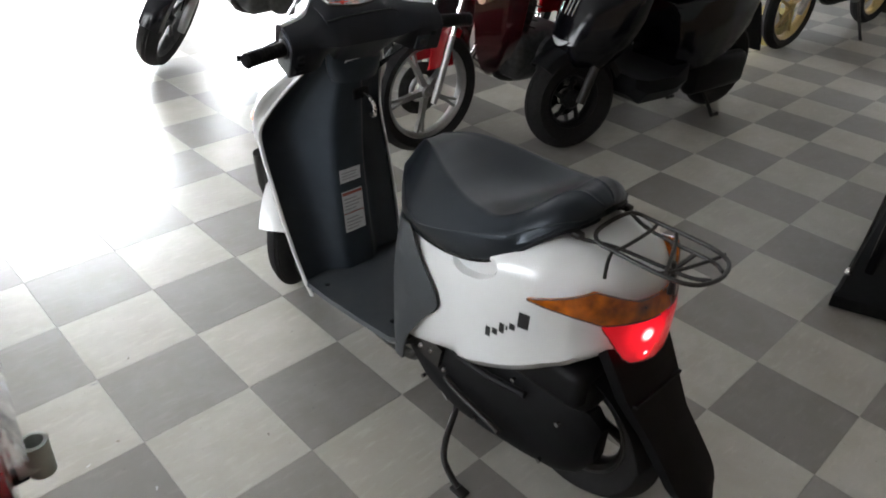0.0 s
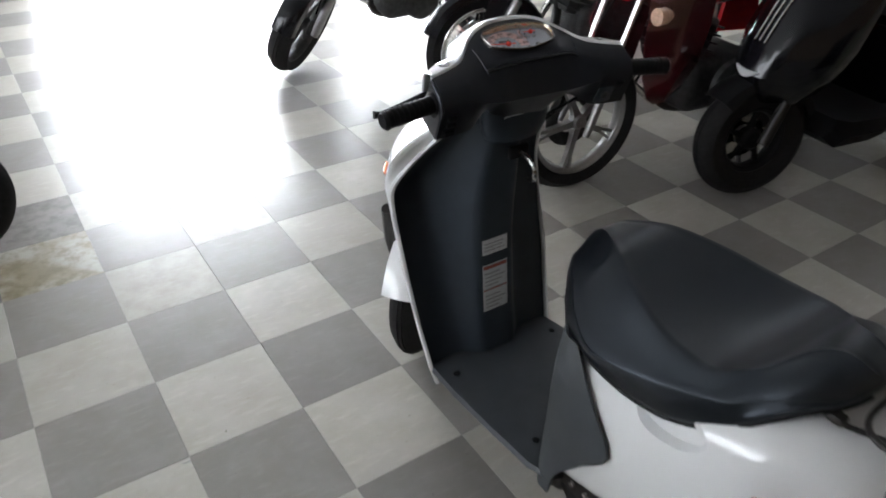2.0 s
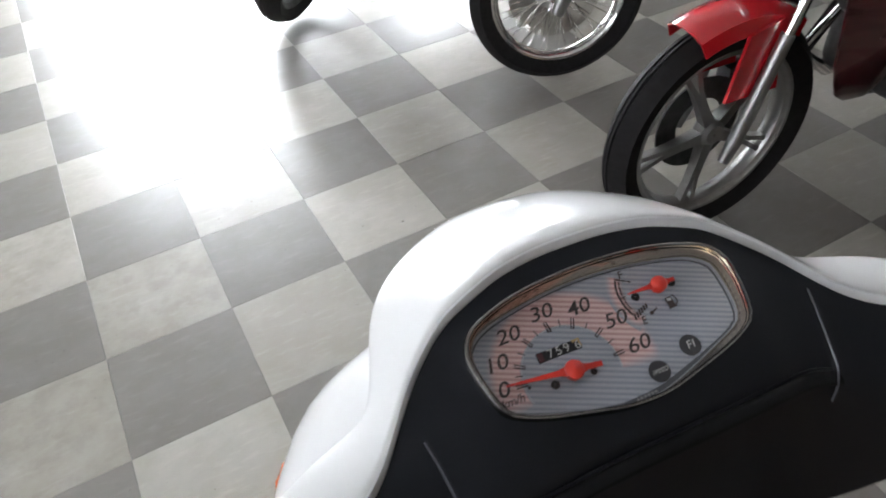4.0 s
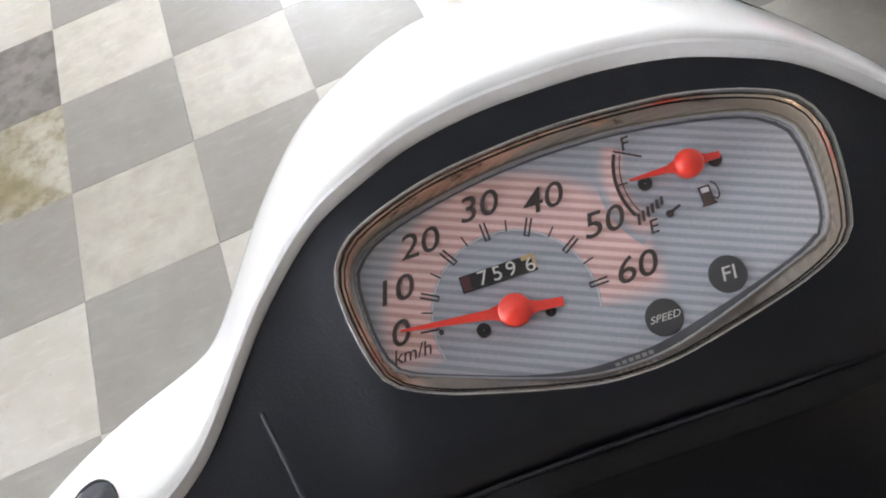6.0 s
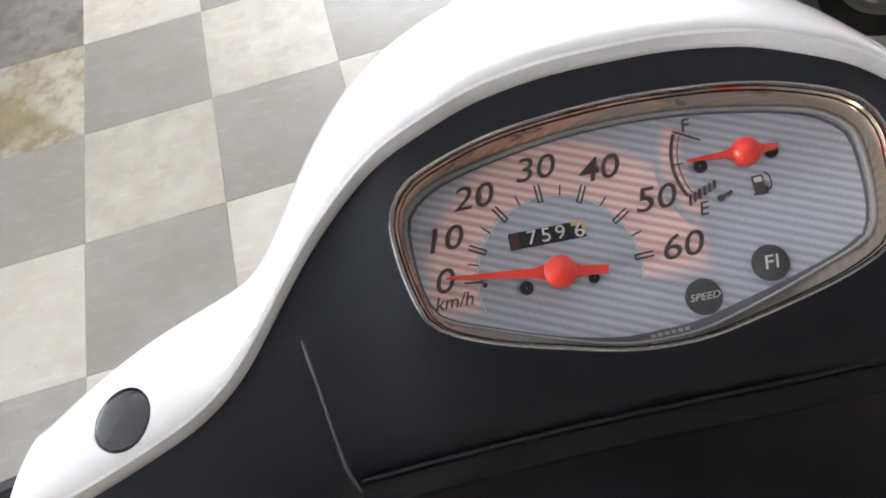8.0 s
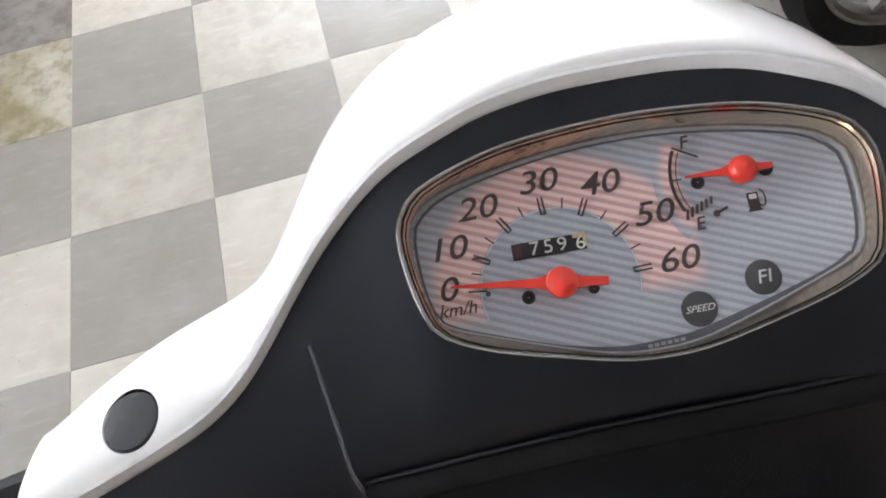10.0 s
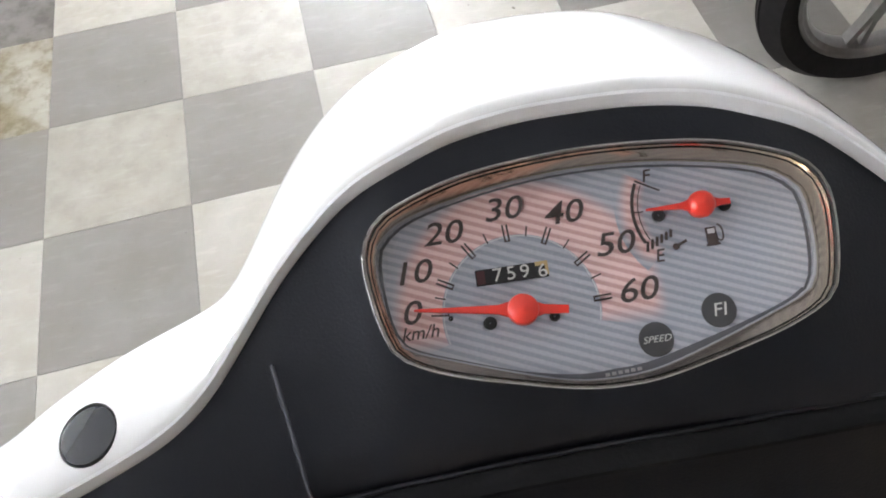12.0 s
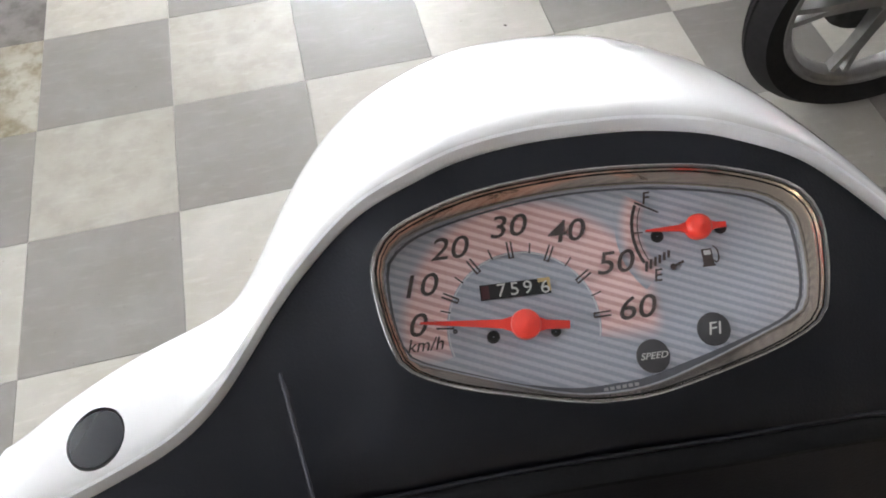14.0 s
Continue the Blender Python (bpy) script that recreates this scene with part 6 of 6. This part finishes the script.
# cream carrier box in clear film on the black scooter
crate = thing("carrier_box", pose(-0.463, -1.995, 1.026, 0, 0, -8) @ Matrix.Diagonal((0.77, 0.77, 0.77, 1)), "cream plastic carrier box wrapped in clear film", "box")
part("tray", box((0, 0, -0.018), (0.386, 0.272, 0.030), 0.008, 2), M_BROWN, crate, "brown base tray")
part("lid", box((0, 0, -0.004), (0.372, 0.258, 0.03), 0.006, 2), M_CREAM, crate, "cream lid")
part("panel", box((-0.02, 0.0, 0.013), (0.27, 0.2, 0.005), 0.002), M_CREAM, crate)
rng = random.Random(5)
rows = []
for i in range(73):
    row = []
    for j in range(57):
        x, y = -0.206 + 0.412 * i / 72, -0.148 + 0.296 * j / 56
        e = max(abs(x) / 0.206, abs(y) / 0.148)
        ridge = 1 - abs(noise.noise((x * 14 + 3, y * 22, 2.0))) * 2.2
        z = 0.030 + 0.010 * noise.noise((x * 9, y * 18, 1.3)) + 0.009 * max(0, ridge) ** 3 + 0.004 * noise.noise((x * 38, y * 60, 4)) - max(0, e - 0.88) * 0.75
        row.append((x, y, z))
    rows.append(row)
part("tail_block", loft([[(-0.065, y, z0), (-0.072, y, (z0 + z1) / 2), (-0.06, y, z1), (0.06, y, z1), (0.072, y, (z0 + z1) / 2), (0.065, y, z0)] for y, z0, z1 in ((-1.22, 0.74, 0.945), (-1.45, 0.80, 0.935), (-1.535, 0.825, 0.925))]), M_BLACK, delivery, "black tail housing")
part("tail_lens", box((0, -1.538, 0.873), (0.118, 0.024, 0.088), 0.010, 3), M_REDDARK, delivery, "dark red tail lens")
part("tail_guard", thick(loft([[(-w, y + 0.02, z), (-w * 0.7, y, z + 0.01), (0, y - 0.01, z + 0.014), (w * 0.7, y, z + 0.01), (w, y + 0.02, z)] for y, z, w in ((-1.36, 0.83, 0.13), (-1.45, 0.80, 0.13), (-1.52, 0.75, 0.125), (-1.575, 0.70, 0.11), (-1.595, 0.675, 0.085), (-1.600, 0.665, 0.05))], False), 0.006), M_BLACK, delivery, "black plastic mudguard")
film = part("film", thick(loft(rows, False), 0.0006), M_FILM, crate, "crumpled clear plastic film", 80)
film.visible_shadow = False
part("tape_tag", box((0.168, -0.030, 0.049), (0.026, 0.015, 0.007), 0.003, 2, pose(0, 0, 0, 0, 4, -10)), M_REDTAG, crate, "red tape tag")
for k in range(15):
    a = 0.2 + k * 0.42 + rng.uniform(-0.12, 0.12)
    l0, l1 = 0.03, rng.uniform(0.05, 0.13)
    ex, ey = max(-0.2, min(0.2, 0.15 + l1 * math.cos(a) * 1.5)), max(-0.14, min(0.14, -0.012 + l1 * math.sin(a)))
    part("film_fold", tube([(0.15 + l0 * math.cos(a), -0.012 + l0 * 0.5 * math.sin(a), 0.05), ((0.15 + ex) / 2 + rng.uniform(-0.01, 0.01), (ey - 0.012) / 2, 0.046), (ex, ey, 0.04)], [0.0026, 0.0017, 0.0008], 5), M_FOLD, crate)
for k in range(7):
    y0 = rng.uniform(-0.12, 0.1)
    part("film_fold", tube([(-0.2, y0, 0.04), (-0.1, y0 + rng.uniform(-0.02, 0.02), 0.047), (0.02, y0 + rng.uniform(-0.03, 0.03), 0.046), (0.1, y0 + rng.uniform(-0.03, 0.03), 0.043)], [0.0008, 0.0024, 0.002, 0.0006], 5), M_FOLD, crate)
bracket = thing("reflector_bracket", pose(-0.302, -1.997, 0.858), "pale grey plastic ring bracket beside the tail lamp", "bracket")
part("ring", thick(lathe([(-0.021, 0.0128), (0.021, 0.0135)], 28, (0, 0, 0), "z", closed=False), 0.004), M_GREYPLASTIC, bracket)
part("shelf", box((-0.01, 0, -0.006), (0.026, 0.026, 0.005), 0.002), M_GREYPLASTIC, bracket)
part("arm", box((-0.028, 0, -0.01), (0.03, 0.02, 0.012), 0.003), M_BLACK, bracket)

# bits of dirt on the tiles
for x, y, l, a, stuff in ((0.10, -0.882, 0.006, 0.4, M_INK), (0.248, -1.40, 0.006, 1.2, M_INK), (1.107, 0.054, 0.006, 2.0, M_INK), (-0.022, -0.92, 0.020, -0.5, M_LABELGREY), (-0.043, -1.373, 0.010, 0.9, M_LABEL), (-0.14, -1.198, 0.012, 0.1, M_LABEL), (-0.047, -1.17, 0.007, 1.9, M_BROWN)):
    z = 0.0012
    solid("straw_scrap", tube([(x, y, z), (x + l * 0.5 * math.cos(a), y + l * 0.5 * math.sin(a), z + 0.0006), (x + l * math.cos(a + 0.3), y + l * math.sin(a + 0.3), z)], 0.0013, 6), stuff, "tiny scrap of dirt lying on the tiles", "scrap", kind="")


# ---- floor tiles, one by one near the scooter, the rest as one sheet of tiles ----
def tile_mesh(name, material):
    h, b = T / 2 - 0.0004, 0.0006
    bm = loft([[(-h, -h, -0.003), (h, -h, -0.003), (h, h, -0.003), (-h, h, -0.003)], [(-h, -h, -0.0003), (h, -h, -0.0003), (h, h, -0.0003), (-h, h, -0.0003)],
               [(-h + b, -h + b, 0), (h - b, -h + b, 0), (h - b, h - b, 0), (-h + b, h - b, 0)]], True, False, True)
    return mesh_of(bm, name, material, 20)


TILE = {True: tile_mesh("light_tile", M_LIGHT), False: tile_mesh("dark_tile", M_DARK)}
STAINED, MARKED, GRIMY = tile_mesh("stained_tile", M_STAIN), tile_mesh("marked_tile", M_STAIN2), tile_mesh("grimy_tile", M_STAIN3)
far = {True: bmesh.new(), False: bmesh.new()}
for i in range(int(X0 / T) - 1, int(X1 / T) + 1):
    for j in range(int(Y0 / T) - 1, int(DOOR_Y / T)):
        cx, cy = (i + 0.5) * T, (j + 0.5) * T
        light = (i + j) % 2 != 0
        if -3 <= i < 12 and -11 <= j < 8:
            me = STAINED if (i, j) in ((-1, 0), (-2, 1)) else GRIMY if (i, j) in ((-1, 1), (-2, 0)) else MARKED if (i, j) in ((0, -1), (0, 1), (1, 0)) and light else TILE[light]
            ob = new("tile", me)
            ob.location = (cx, cy, 0)
            ob.rotation_euler = (0, 0, ((i * 7 + j * 3) % 4) * math.pi / 2)
            ob.parent = floor
        else:
            h = T / 2 - 0.0005
            bm = far[light]
            bm.faces.new([bm.verts.new((cx + a * h, cy + b * h, 0)) for a, b in ((-1, -1), (1, -1), (1, 1), (-1, 1))])
for light, bm in far.items():
    ob = part("tile_field", bm, M_LIGHT if light else M_DARK, floor)
    tagged(ob, "checkered tiles further off", kind="stuff")
